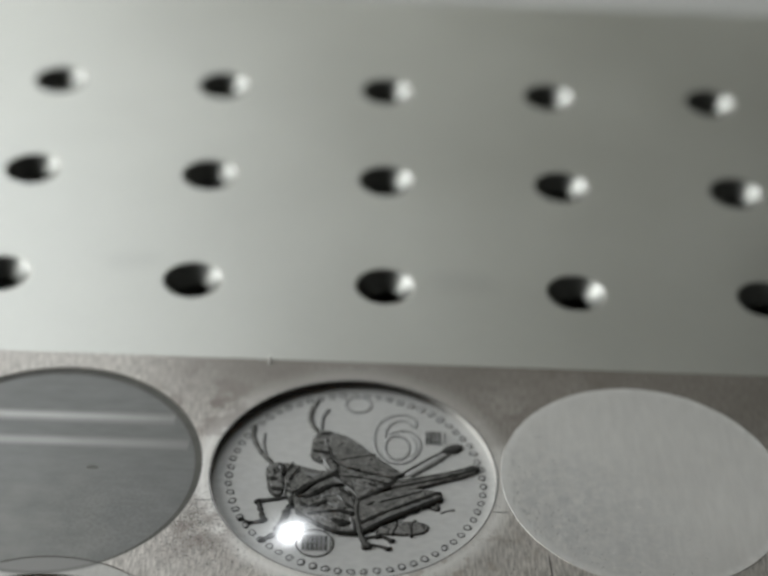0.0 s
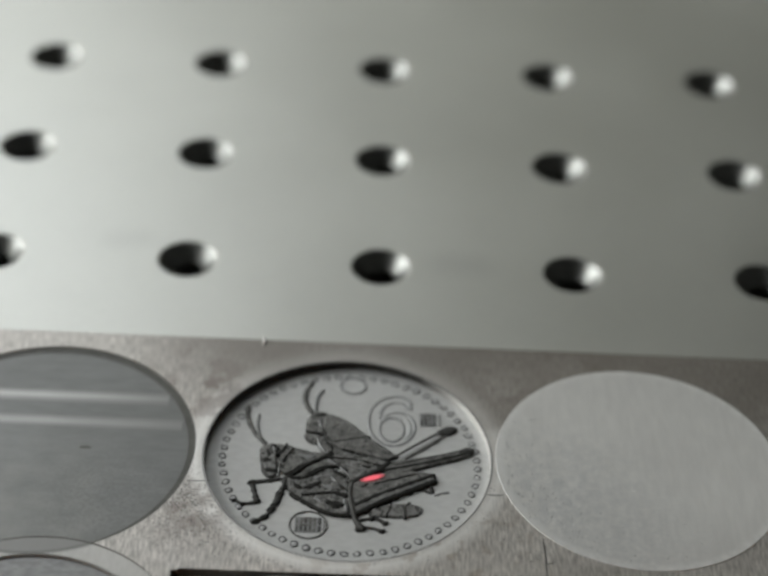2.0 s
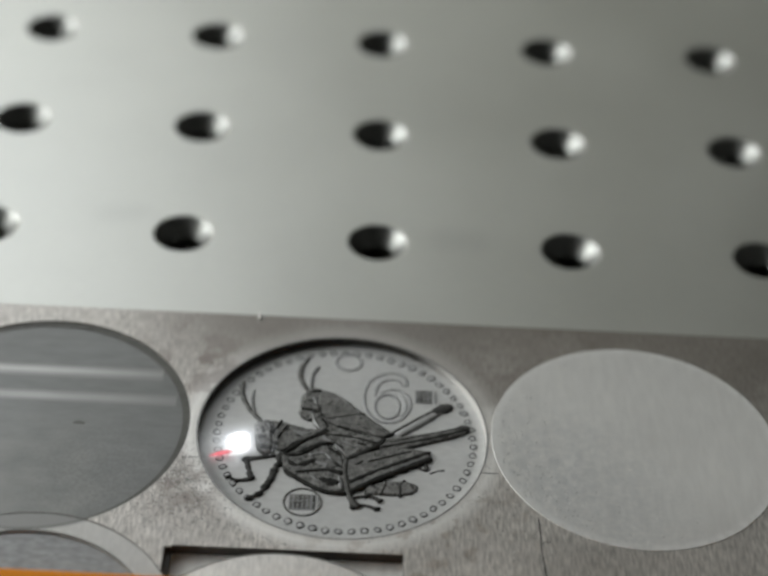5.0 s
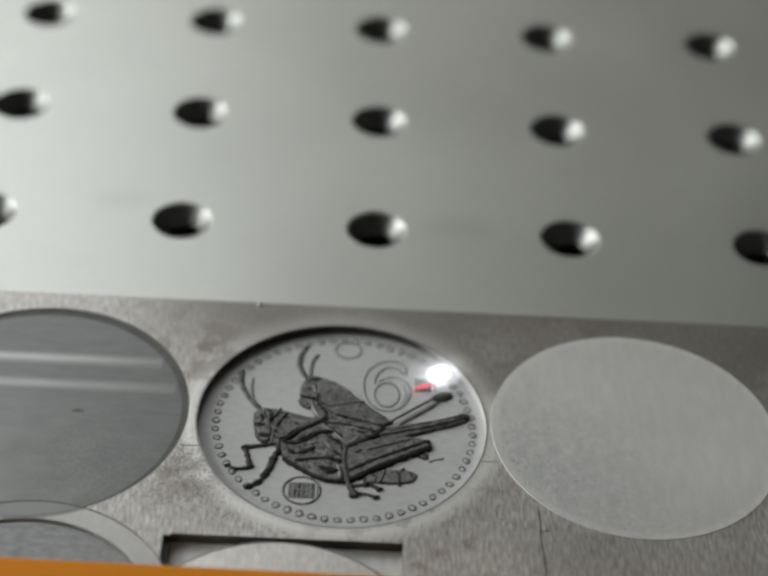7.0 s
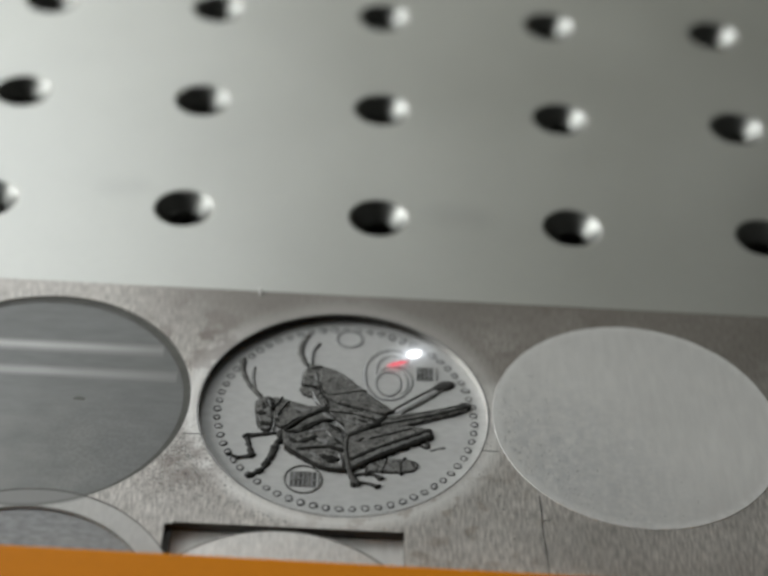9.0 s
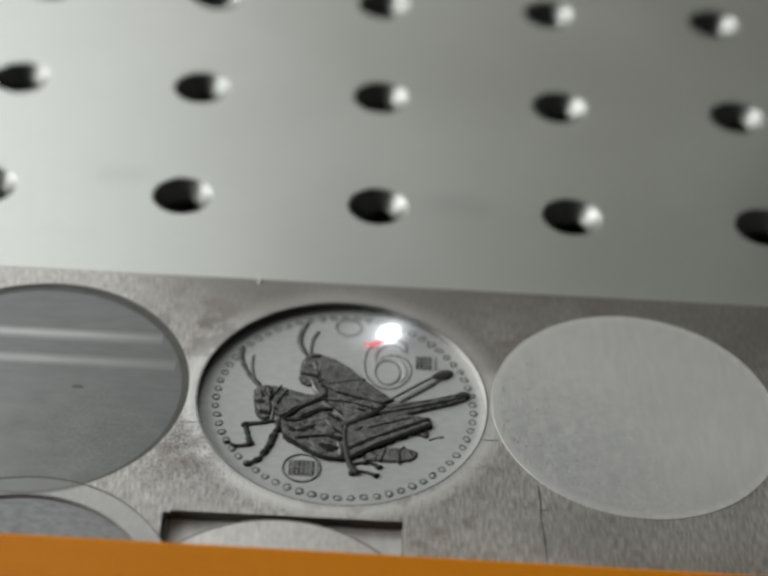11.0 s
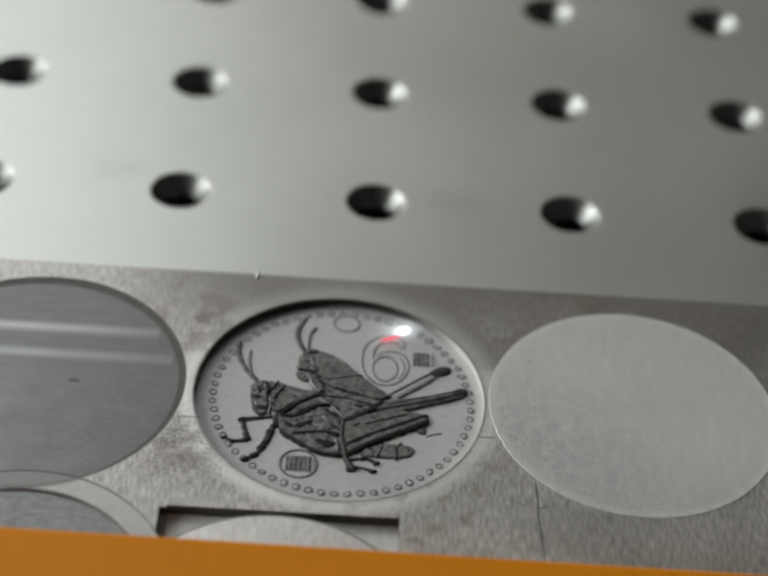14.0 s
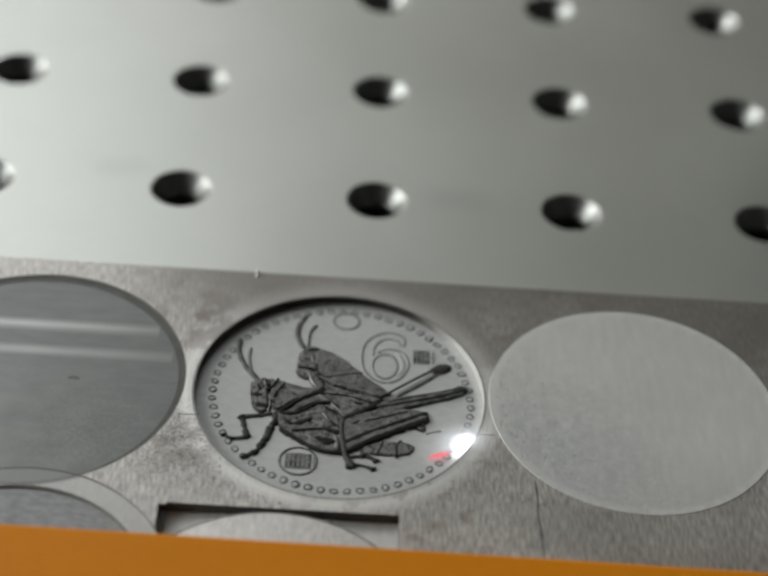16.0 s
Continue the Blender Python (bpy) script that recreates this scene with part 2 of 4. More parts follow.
def smooth(ob):
    ob.data.polygons.foreach_set("use_smooth", [True] * len(ob.data.polygons))
    return ob


def box_bm(lo, hi, bevel=0.0, segments=2):
    bm = bmesh.new()
    bmesh.ops.create_cube(bm, size=1)
    lo, hi = Vector(lo), Vector(hi)
    for v in bm.verts:
        v.co = Vector([lo[i] + (v.co[i] + 0.5) * (hi[i] - lo[i]) for i in range(3)])
    if bevel:
        bmesh.ops.bevel(bm, geom=bm.edges[:], offset=bevel, segments=segments, affect="EDGES", profile=0.5)
    return bm


def disc_bm(x, y, r, z0, z1, bevel=0.0, n=128):
    """A round slab with a rounded upper rim, all in mm."""
    bm = bmesh.new()
    rings = [(r, z0), (r, z1 - bevel)]
    for k in range(1, 4):
        if bevel:
            a = k / 3 * math.pi / 2
            rings.append((r - bevel * (1 - math.cos(a)), z1 - bevel + bevel * math.sin(a)))
    if not bevel:
        rings[1] = (r, z1)
    loops = []
    for rr, z in rings:
        loops.append([bm.verts.new(((x + rr * math.cos(2 * math.pi * i / n)) * MM, (y + rr * math.sin(2 * math.pi * i / n)) * MM, z * MM)) for i in range(n)])
    for a, b in zip(loops, loops[1:]):
        for i in range(n):
            bm.faces.new((a[i], a[(i + 1) % n], b[(i + 1) % n], b[i]))
    bm.faces.new(loops[-1])
    bm.faces.new(loops[0][::-1])
    return bm


def ridge_bm(points, height, base=-0.06, per=8, taper=0.55, rag=0.0):
    """A domed raised stroke along points (x, y, width) in mm, with rounded ends."""
    P = [Vector(p) for p in points]
    path = []
    for i in range(len(P) - 1):
        a, b, c, d = P[max(i - 1, 0)], P[i], P[i + 1], P[min(i + 2, len(P) - 1)]
        for k in range(per):
            t = k / per
            path.append(0.5 * (2 * b + (c - a) * t + (2 * a - 5 * b + 4 * c - d) * t * t + (3 * b - a - 3 * c + d) * t ** 3))
    path.append(P[-1])
    first, last = path[0], path[-1]
    d0, d1 = (path[1] - first), (last - path[-2])
    d0.z = d1.z = 0
    d0.normalize(), d1.normalize()
    head = [(first - d0 * first.z * 0.5 * math.sin(a), math.cos(a)) for a in (1.45, 1.1, 0.6)]
    tail = [(last + d1 * last.z * 0.5 * math.sin(a), math.cos(a)) for a in (0.6, 1.1, 1.45)]
    spine = head + [(p, 1.0) for p in path] + tail
    bm = bmesh.new()
    loops = []
    across = (-1, -0.86, -0.5, 0, 0.5, 0.86, 1)
    for i, (p, s) in enumerate(spine):
        q, r = spine[max(i - 1, 0)][0], spine[min(i + 1, len(spine) - 1)][0]
        along = Vector((r.x - q.x, r.y - q.y, 0))
        along.normalize()
        side = Vector((-along.y, along.x, 0))
        w = max(p.z, 0.1) * 0.5 * s * (1 + rag * noise.noise((p.x * 1.6, p.y * 1.6, 2.0)))
        loop = []
        for k in across:
            z = base if abs(k) == 1 else base + (height - base) * math.sqrt(1 - k * k) * (taper + (1 - taper) * s)
            loop.append(bm.verts.new(((p.x + side.x * w * k) * MM, (p.y + side.y * w * k) * MM, z * MM)))
        loops.append(loop)
    for a, b in zip(loops, loops[1:]):
        for k in range(len(across) - 1):
            bm.faces.new((a[k], a[k + 1], b[k + 1], b[k]))
    bm.faces.new(loops[0])
    bm.faces.new(loops[-1][::-1])
    return bm


def ridge(name, points, height, mat, parent, label="", rag=0.0):
    return smooth(part(name, ridge_bm(points, height, rag=rag), mat, parent, label))


def ridge_ring(r, width, height, n, squash):
    bm = bmesh.new()
    loops = []
    for k in (-1, -0.7, 0, 0.7, 1):
        z = -0.06 if abs(k) == 1 else height * math.sqrt(1 - k * k)
        rr = r + k * width / 2
        loops.append([bm.verts.new((rr * math.cos(2 * math.pi * i / n) * MM, rr * squash * math.sin(2 * math.pi * i / n) * MM, z * MM)) for i in range(n)])
    for a, b in zip(loops, loops[1:]):
        for i in range(n):
            bm.faces.new((a[i], a[(i + 1) % n], b[(i + 1) % n], b[i]))
    return bm


# ---- unseen room, added to close the place and shape reflections ----
def wall(name, lo, hi, mat, holes=()):
    """A wall slab; holes are boxes (lo, hi) cut right through it."""
    ob = part(name, box_bm(lo, hi), mat)
    return tagged(cut(ob, [box_bm(a, b) for a, b in holes]), kind="structure")


def cut(ob, tools):
    """Takes the volumes of the tools out of ob's mesh."""
    for bm in tools:
        me = bpy.data.meshes.new("tool")
        bmesh.ops.recalc_face_normals(bm, faces=bm.faces)
        bm.to_mesh(me)
        bm.free()
        tool = new("tool", me)
        mod = ob.modifiers.new("cut", "BOOLEAN")
        mod.operation, mod.solver, mod.object = "DIFFERENCE", "EXACT", tool
        bpy.context.view_layer.update()
        done = bpy.data.meshes.new_from_object(ob.evaluated_get(bpy.context.evaluated_depsgraph_get()))
        ob.modifiers.clear()
        ob.data = done
        bpy.data.objects.remove(tool)
        bpy.data.meshes.remove(me)
    return ob


wall("wall_back", (-0.85, 0.75, -0.45), (0.45, 0.80, 1.20), M_ROOM, [((-0.705, 0.7, 0.42), (-0.135, 0.85, 1.16))])
wall("wall_left", (-0.85, -0.80, -0.45), (-0.80, 0.75, 1.20), M_ROOM, [((-0.9, -0.15, 0.025), (-0.75, 0.55, 0.625))])
# right wall, front wall and ceiling are added dark to darken the metal's reflections
wall("unseen_dark_wall_right", (0.40, -0.80, -0.45), (0.45, 0.75, 1.20), M_ROOM_DARK)
wall("unseen_dark_wall_front", (-0.80, -0.85, -0.45), (0.45, -0.80, 1.20), M_ROOM_DARK)
tagged(part("ceiling", box_bm((-0.85, -0.85, 1.20), (0.45, 0.80, 1.25)), M_ROOM_DARK), "unseen dark ceiling added over the machine to keep reflections dark", "ceiling", kind="structure")
tagged(part("floor", box_bm((-0.85, -0.85, -0.50), (0.45, 0.80, -0.45)), M_GROUND), "grey floor under the machine", "floor", kind="structure")


# ---- perforated work table ----
PITCH = 30.0
COLS, ROWS = range(-6, 7), range(-6, 2)
X0, X1, Y0, Y1 = -195.0, 195.0, -195.0, 45.0
BACK = 66.2


def table_bm():
    """The slab with its countersunk holes, cell by cell."""
    bm = bmesh.new()
    n = 48
    half = PITCH / 2

    def vert(x, y, z):
        return bm.verts.new((x * MM, y * MM, z * MM))
    for c in COLS:
        for r in ROWS:
            cx, cy = c * PITCH, r * PITCH
            outer, rings = [], []
            for i in range(n):
                a = 2 * math.pi * i / n
                s = half / max(abs(math.cos(a)), abs(math.sin(a)))
                outer.append(vert(cx + s * math.cos(a), cy + s * math.sin(a), 0))
            for rr, z in ((4.75, 0), (4.55, -0.06), (4.35, -0.22), (2.7, -2.6), (2.6, -2.9), (2.6, -11.8)):
                rings.append([vert(cx + rr * math.cos(2 * math.pi * i / n), cy + rr * math.sin(2 * math.pi * i / n), z) for i in range(n)])
            loops = [outer] + rings
            for a, b in zip(loops, loops[1:]):
                for i in range(n):
                    bm.faces.new((a[i], a[(i + 1) % n], b[(i + 1) % n], b[i]))
    bmesh.ops.remove_doubles(bm, verts=bm.verts, dist=1e-6)
    # plain margin behind the last row, with a rounded rear edge
    prof = [(45.0, 0.0), (BACK - 0.8, 0.0), (BACK - 0.25, -0.2), (BACK, -0.8), (BACK, -12.0), (Y0, -12.0), (Y0, 0.0)]
    left = [vert(X0, y, z) for y, z in prof]
    right = [vert(X1, y, z) for y, z in prof]
    for i in range(len(prof) - 1):
        bm.faces.new((left[i], left[i + 1], right[i + 1], right[i]))
    bm.faces.new(left + [])
    bm.faces.new(right[::-1])
    return bm


work_table = tagged(new("work_table"), "satin aluminium machine table drilled with countersunk holes", "work table")
top = part("tabletop", table_bm(), M_TABLE, work_table)
# bores and countersinks take the shade-darkened copy
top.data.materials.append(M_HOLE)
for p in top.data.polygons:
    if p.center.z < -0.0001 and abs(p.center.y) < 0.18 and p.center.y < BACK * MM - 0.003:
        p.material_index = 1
part("machine_base", box_bm((-0.19, -0.19, -0.45), (0.19, 0.0655, -0.0125), 0.002), M_BASE, work_table)
rear_panel = tagged(part("rear_panel", box_bm((-0.195, 0.0675, -0.45), (0.195, 0.11, -0.004), 0.003), M_BASE),
                    "pale grey painted panel behind the table", "machine panel")

# ---- steel plate with its pockets ----
PX0, PX1, PY0, PY1, PZ = -150.0, 140.0, -175.0, -54.9, 5.0


def cyl(x, y, r, z, n=160):
    return disc_bm(x, y, r, z, 9.0, n=n)


def slab(x0, x1, y0, y1, z):
    return box_bm((x0 * MM, y0 * MM, z * MM), (x1 * MM, y1 * MM, 9 * MM))


def steel_plate():
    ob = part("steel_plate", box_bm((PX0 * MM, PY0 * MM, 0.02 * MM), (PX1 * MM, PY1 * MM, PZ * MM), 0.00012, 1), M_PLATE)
    cut(ob, [cyl(-4.0, -78.1, 18.85, 1.5), cyl(-43.8, -78.0, 19.75, 4.78), cyl(-40.6, -113.2, 18.5, 4.85), cyl(-41.1, -114.0, 16.2, 4.62),
             slab(-24.1, 4.0, -108.0, -99.2, 3.5), cyl(-10.7, -118.0, 18.6, 3.5), slab(-24.95, -24.0, -108.0, -99.5, 4.3)])
    me = ob.data
    me.materials.clear()
    for m in (M_PLATE, M_FLOOR, M_SHALLOW, M_WALL, M_SLOT, M_SHADE_WALL, M_LOWER):
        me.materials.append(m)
    for p in me.polygons:
        z = p.center.z / MM
        if abs(p.normal.z) < 0.5:
            # deep pocket walls take the shade-coloured material
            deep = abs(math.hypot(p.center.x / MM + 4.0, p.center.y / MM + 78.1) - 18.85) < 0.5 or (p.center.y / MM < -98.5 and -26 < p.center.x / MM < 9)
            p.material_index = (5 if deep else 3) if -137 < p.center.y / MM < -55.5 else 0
        elif 4.2 < z < 4.4 and p.normal.z > 0:
            p.material_index = 5
        elif 0.5 < z < 4.0 and p.normal.z > 0:
            p.material_index = 4
        elif abs(z - 4.62) < 0.05 and p.normal.z > 0:
            p.material_index = 6
        elif z < 4.82 and p.normal.z > 0:
            p.material_index = 1
        elif z < 4.9 and p.normal.z > 0:
            p.material_index = 2
    return tagged(ob, "worn grey steel plate with round milled pockets lying on the table", "steel plate")


plate = steel_plate()


def on_plate(name, bm, mat, label=""):
    return part(name, bm, mat, plate, label)


on_plate("frosted_disc", disc_bm(34.45, -77.9, 18.95, 4.9, 5.06, 0.05, 160), M_FROST, "matt white laser-frosted round patch")
# reflection-like highlights put into the colour of nested strips
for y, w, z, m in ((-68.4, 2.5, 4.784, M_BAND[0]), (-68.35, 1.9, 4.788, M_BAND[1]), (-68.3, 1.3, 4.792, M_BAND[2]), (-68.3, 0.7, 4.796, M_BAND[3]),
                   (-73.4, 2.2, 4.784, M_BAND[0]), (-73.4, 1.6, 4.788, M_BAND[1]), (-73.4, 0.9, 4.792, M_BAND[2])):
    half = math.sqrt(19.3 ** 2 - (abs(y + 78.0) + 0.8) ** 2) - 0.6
    on_plate("sheen_band", box_bm(((-44.2 - half) * MM, (y - w / 2) * MM, 4.7 * MM), ((-44.2 + half) * MM, (y + w / 2) * MM, z * MM), 0.000003, 1), m,
             "lighter painted sheen band across the pocket")
on_plate("dark_fleck", ridge_bm([(-38.9, -78.35, 0.6), (-38.4, -78.3, 0.8), (-37.9, -78.4, 0.6)], 4.786, 4.775, 8, 0.9), M_BURNT, "small dark fleck")
on_plate("pale_burr", ridge_bm([(-16.45, -55.9, 0.3), (-16.42, -55.2, 0.45), (-16.4, -54.75, 0.4)], 5.4, 4.8, 6, 0.8), M_SLOT, "small pale burr on the edge")


def crescent_bm(x, y, r0, dx, dy, r1, z0, z1, n=160):
    """A flat ring between two circles that do not share their centre, in mm."""
    bm = bmesh.new()
    loops = []
    for cx, cy, r, z in ((x, y, r0, z0), (x, y, r0, z1), (x + dx, y + dy, r1, z1), (x + dx, y + dy, r1, z0)):
        loops.append([bm.verts.new(((cx + r * math.cos(2 * math.pi * i / n)) * MM, (cy + r * math.sin(2 * math.pi * i / n)) * MM, z * MM)) for i in range(n)])
    for a, b in zip(loops, loops[1:] + loops[:1]):
        for i in range(n):
            bm.faces.new((a[i], a[(i + 1) % n], b[(i + 1) % n], b[i]))
    return bm


on_plate("burnt_edge", crescent_bm(-43.8, -78.0, 19.7, -0.25, -0.42, 19.05, 4.7, 4.83), M_BURNT, "dark burnt edge of the milled pocket")


on_plate("pale_ring", crescent_bm(-40.6, -113.2, 18.45, -0.5, -0.8, 16.45, 4.75, 4.858), M_OVERLAP, "paler milled ring round the lower pocket")
ring = part("scribed_ring", ridge_ring(18.5, 0.22, 0.04, 160, 1.0), M_BURNT, plate, "thin scribed ring")
ring.location = (-40.6 * MM, -113.2 * MM, 4.86 * MM)
ring = part("scribed_ring", ridge_ring(16.35, 0.22, 0.04, 160, 1.0), M_BURNT, plate, "thin scribed ring")
ring.location = (-41.1 * MM, -114.0 * MM, 4.86 * MM)


def scratch(points, depth=5.02):
    on_plate("scratch", ridge_bm(points, depth, 4.98, 6, 0.6), M_LINE, "thin dark scratch")


def pits_bm(spots, seed, around=0):
    """Small pits strewn round some places (x, y, spread, count), and along the outer ring of the coin's pocket."""
    rng = random.Random(seed)
    bm = bmesh.new()
    places = [(rng.gauss(x, spread), rng.gauss(y, spread)) for x, y, spread, count in spots for _ in range(count)]
    for _ in range(around):
        a, q = math.radians(196 + 66 * rng.random() ** 1.7), 21.0 + abs(rng.gauss(0, 1.7))
        places.append((-4.0 + q * math.cos(a), -78.1 + q * math.sin(a)))
    for px, py in places:
        r = rng.uniform(0.05, 0.10 + 0.14 * rng.random() ** 2)
        if math.hypot(px + 4.0, py + 78.1) < 19.2 or math.hypot(px + 43.8, py + 78.0) < 20.2 or math.hypot(px - 34.45, py + 77.9) < 19.4:
            continue
        if math.hypot(px + 40.6, py + 113.2) < 19.0 or (-25.5 < px < 4.5 and py < -98.6) or py > -56:
            continue
        ring = [bm.verts.new(((px + r * math.cos(k * math.pi / 4) * rng.uniform(0.7, 1.2)) * MM, (py + r * math.sin(k * math.pi / 4)) * MM, 4.99 * MM)) for k in range(8)]
        tip = bm.verts.new((px * MM, py * MM, 5.015 * MM))
        for k in range(8):
            bm.faces.new((ring[k], ring[(k + 1) % 8], tip))
    return bm


lip = smooth(on_plate("pocket_lip", ridge_ring(19.0, 0.26, 0.02, 160, 1.0), M_RIM, "thin grey line round the coin's pocket"))
lip.location = (-4.0 * MM, -78.1 * MM, 5.0 * MM)
tagged(on_plate("pitting", pits_bm([(-25.2, -87.5, 1.5, 240), (-23.0, -92.0, 2.4, 110), (-25.0, -66.0, 3.0, 25), (14.0, -93.0, 4.0, 45), (17.0, -97.0, 6.0, 45)], 8, 560), M_BURNT,
                "strewn small dark pits"), kind="stuff")

tagged(on_plate("pale_pitting", pits_bm([(-24.0, -88.5, 2.4, 40), (15.0, -96.0, 6.0, 60), (28.0, -101.0, 5.0, 40)], 15, 120), M_SLOT, "strewn small bright nicks"), kind="stuff")


def frost_specks_bm(count, seed, lift):
    """Short dark smears just inside the lower edge of the frosted patch."""
    rng = random.Random(seed)
    bm = bmesh.new()
    for _ in range(count):
        a, q = math.radians(rng.gauss(205, 32)), 18.4 - abs(rng.gauss(0, 3.2)) - rng.random() * 0.5
        x, y, long, wide = 34.45 + q * math.cos(a), -77.9 + q * math.sin(a), rng.uniform(0.08, 0.35), rng.uniform(0.04, 0.09)
        ring = []
        for k in range(6):
            u, v = long * math.cos(k * math.pi / 3), wide * math.sin(k * math.pi / 3) * rng.uniform(0.7, 1.3)
            ring.append(bm.verts.new(((x + 0.35 * u - v) * MM, (y + u) * MM, 5.055 * MM)))
        tip = bm.verts.new((x * MM, y * MM, lift * MM))
        for k in range(6):
            bm.faces.new((ring[k], ring[(k + 1) % 6], tip))
    return bm


tagged(on_plate("frost_specks", frost_specks_bm(130, 5, 5.072), M_RIM, "fine grey smears in the frosting"), kind="stuff")
tagged(on_plate("frost_nicks", frost_specks_bm(110, 6, 5.074), M_SLOT, "fine bright nicks in the frosting"), kind="stuff")
on_plate("pale_fleck", ridge_bm([(33.12, -82.91, 0.4), (33.42, -82.91, 0.4)], 5.10, 5.0, 6, 0.7), M_SLOT, "tiny pale fleck on the frosted patch")
scratch([(20.85, -92.0, 0.14), (21.0, -95.0, 0.22), (20.95, -97.5, 0.16), (21.2, -101.0, 0.20), (21.35, -106.0, 0.14)])
scratch([(21.0, -96.3, 0.12), (21.6, -96.1, 0.16), (22.1, -96.0, 0.08)])
scratch([(-24.2, -84.1, 0.10), (-22.8, -84.0, 0.16), (-21.7, -83.9, 0.08)])
scratch([(13.9, -84.5, 0.10), (15.0, -84.6, 0.18), (16.1, -84.5, 0.10)])

blank = tagged(smooth(part("round_blank", disc_bm(-10.7, -118.0, 18.35, 3.5, 4.92, 0.06, 160), M_BLANK)),
               "pale brushed round steel blank in the rectangular pocket", "metal disc")

# dark ring standing in for the shade of the narrow gap
edge = part("gap_shade_line", ridge_ring(18.2, 0.24, 0.03, 160, 1.0), M_BURNT, blank, "thin dark line for the shaded gap round the blank")
edge.location = (-10.7 * MM, -118.0 * MM, 4.925 * MM)

# ---- engraved coin ----
coin = tagged(new("engraved_coin"), "grey steel coin with two blackened grasshoppers in a round recess", "coin")
coin.location = COIN
part("field", disc_bm(-0.3, -0.05, 18.8, -2.38, 0.0, 0.0, 160), M_COIN, coin, "matt grey etched coin face")


def bead_mesh():
    bm = bmesh.new()
    bmesh.ops.create_uvsphere(bm, u_segments=12, v_segments=8, radius=1)
    for v in bm.verts:
        v.co = Vector((v.co.x * 0.33, v.co.y * 0.33, v.co.z * 0.07)) * MM
    me = bpy.data.meshes.new("bead")
    bm.to_mesh(me)
    bm.free()
    me.polygons.foreach_set("use_smooth", [True] * len(me.polygons))
    me.materials.append(M_BEAD)
    return me


_bead = bead_mesh()
_moat = bpy.data.meshes.new("bead_ring")
_bm = ridge_ring(0.46, 0.22, 0.06, 16, 1.0)
for _v in _bm.verts:
    _k = 1 + 0.22 * noise.noise(_v.co * 2200)
    _v.co.x, _v.co.y = _v.co.x * _k, _v.co.y * _k
bmesh.ops.recalc_face_normals(_bm, faces=_bm.faces)
_bm.to_mesh(_moat)
_bm.free()
_moat.materials.append(M_BEADRING)
_rng = random.Random(21)
for i in range(65):
    a = 2 * math.pi * (i + 0.54) / 65
    b = new("bead", _bead)
    b.parent = coin
    q = 16.8 + _rng.uniform(-0.08, 0.08)
    b.location = ((0.05 + q * math.cos(a)) * MM, (0.05 + q * math.sin(a)) * MM, 0)
    b.rotation_euler.z = _rng.uniform(0, 6.28)
    b.scale = (_rng.uniform(0.8, 1.1), _rng.uniform(0.8, 1.1), _rng.uniform(0.7, 1.2))
    m = new("bead_ring", _moat)
    m.parent = b


def smooth_outline(outline, per=5):
    """A closed curve through the outline's points, slightly uneven as an etched edge is."""
    P = [Vector((x, y)) for x, y in outline]
    n, pts = len(P), []
    for i in range(n):
        a, b, c, d = P[i - 1], P[i], P[(i + 1) % n], P[(i + 2) % n]
        for k in range(per):
            t = k / per
            q = 0.5 * (2 * b + (c - a) * t + (2 * a - 5 * b + 4 * c - d) * t * t + (3 * b - a - 3 * c + d) * t ** 3)
            wob = noise.noise((q.x * 1.3, q.y * 1.3, 4.0)), noise.noise((q.x * 1.3, q.y * 1.3, 9.0))
            pts.append((q.x + 0.16 * wob[0], q.y + 0.16 * wob[1]))
    return np.array(pts)


def depth_inside(xs, ys, pts):
    """Distance of points to a closed outline, positive inside."""
    best = np.full(xs.shape, 1e9)
    odd = np.zeros(xs.shape, bool)
    for (x0, y0), (x1, y1) in zip(pts, np.roll(pts, -1, axis=0)):
        ex, ey = x1 - x0, y1 - y0
        k = np.clip(((xs - x0) * ex + (ys - y0) * ey) / (ex * ex + ey * ey + 1e-12), 0, 1)
        best = np.minimum(best, np.hypot(xs - x0 - k * ex, ys - y0 - k * ey))
        if y0 != y1:
            odd ^= ((y0 > ys) != (y1 > ys)) & (xs < x0 + (ys - y0) / (y1 - y0) * ex)
    return np.where(odd, best, -best)


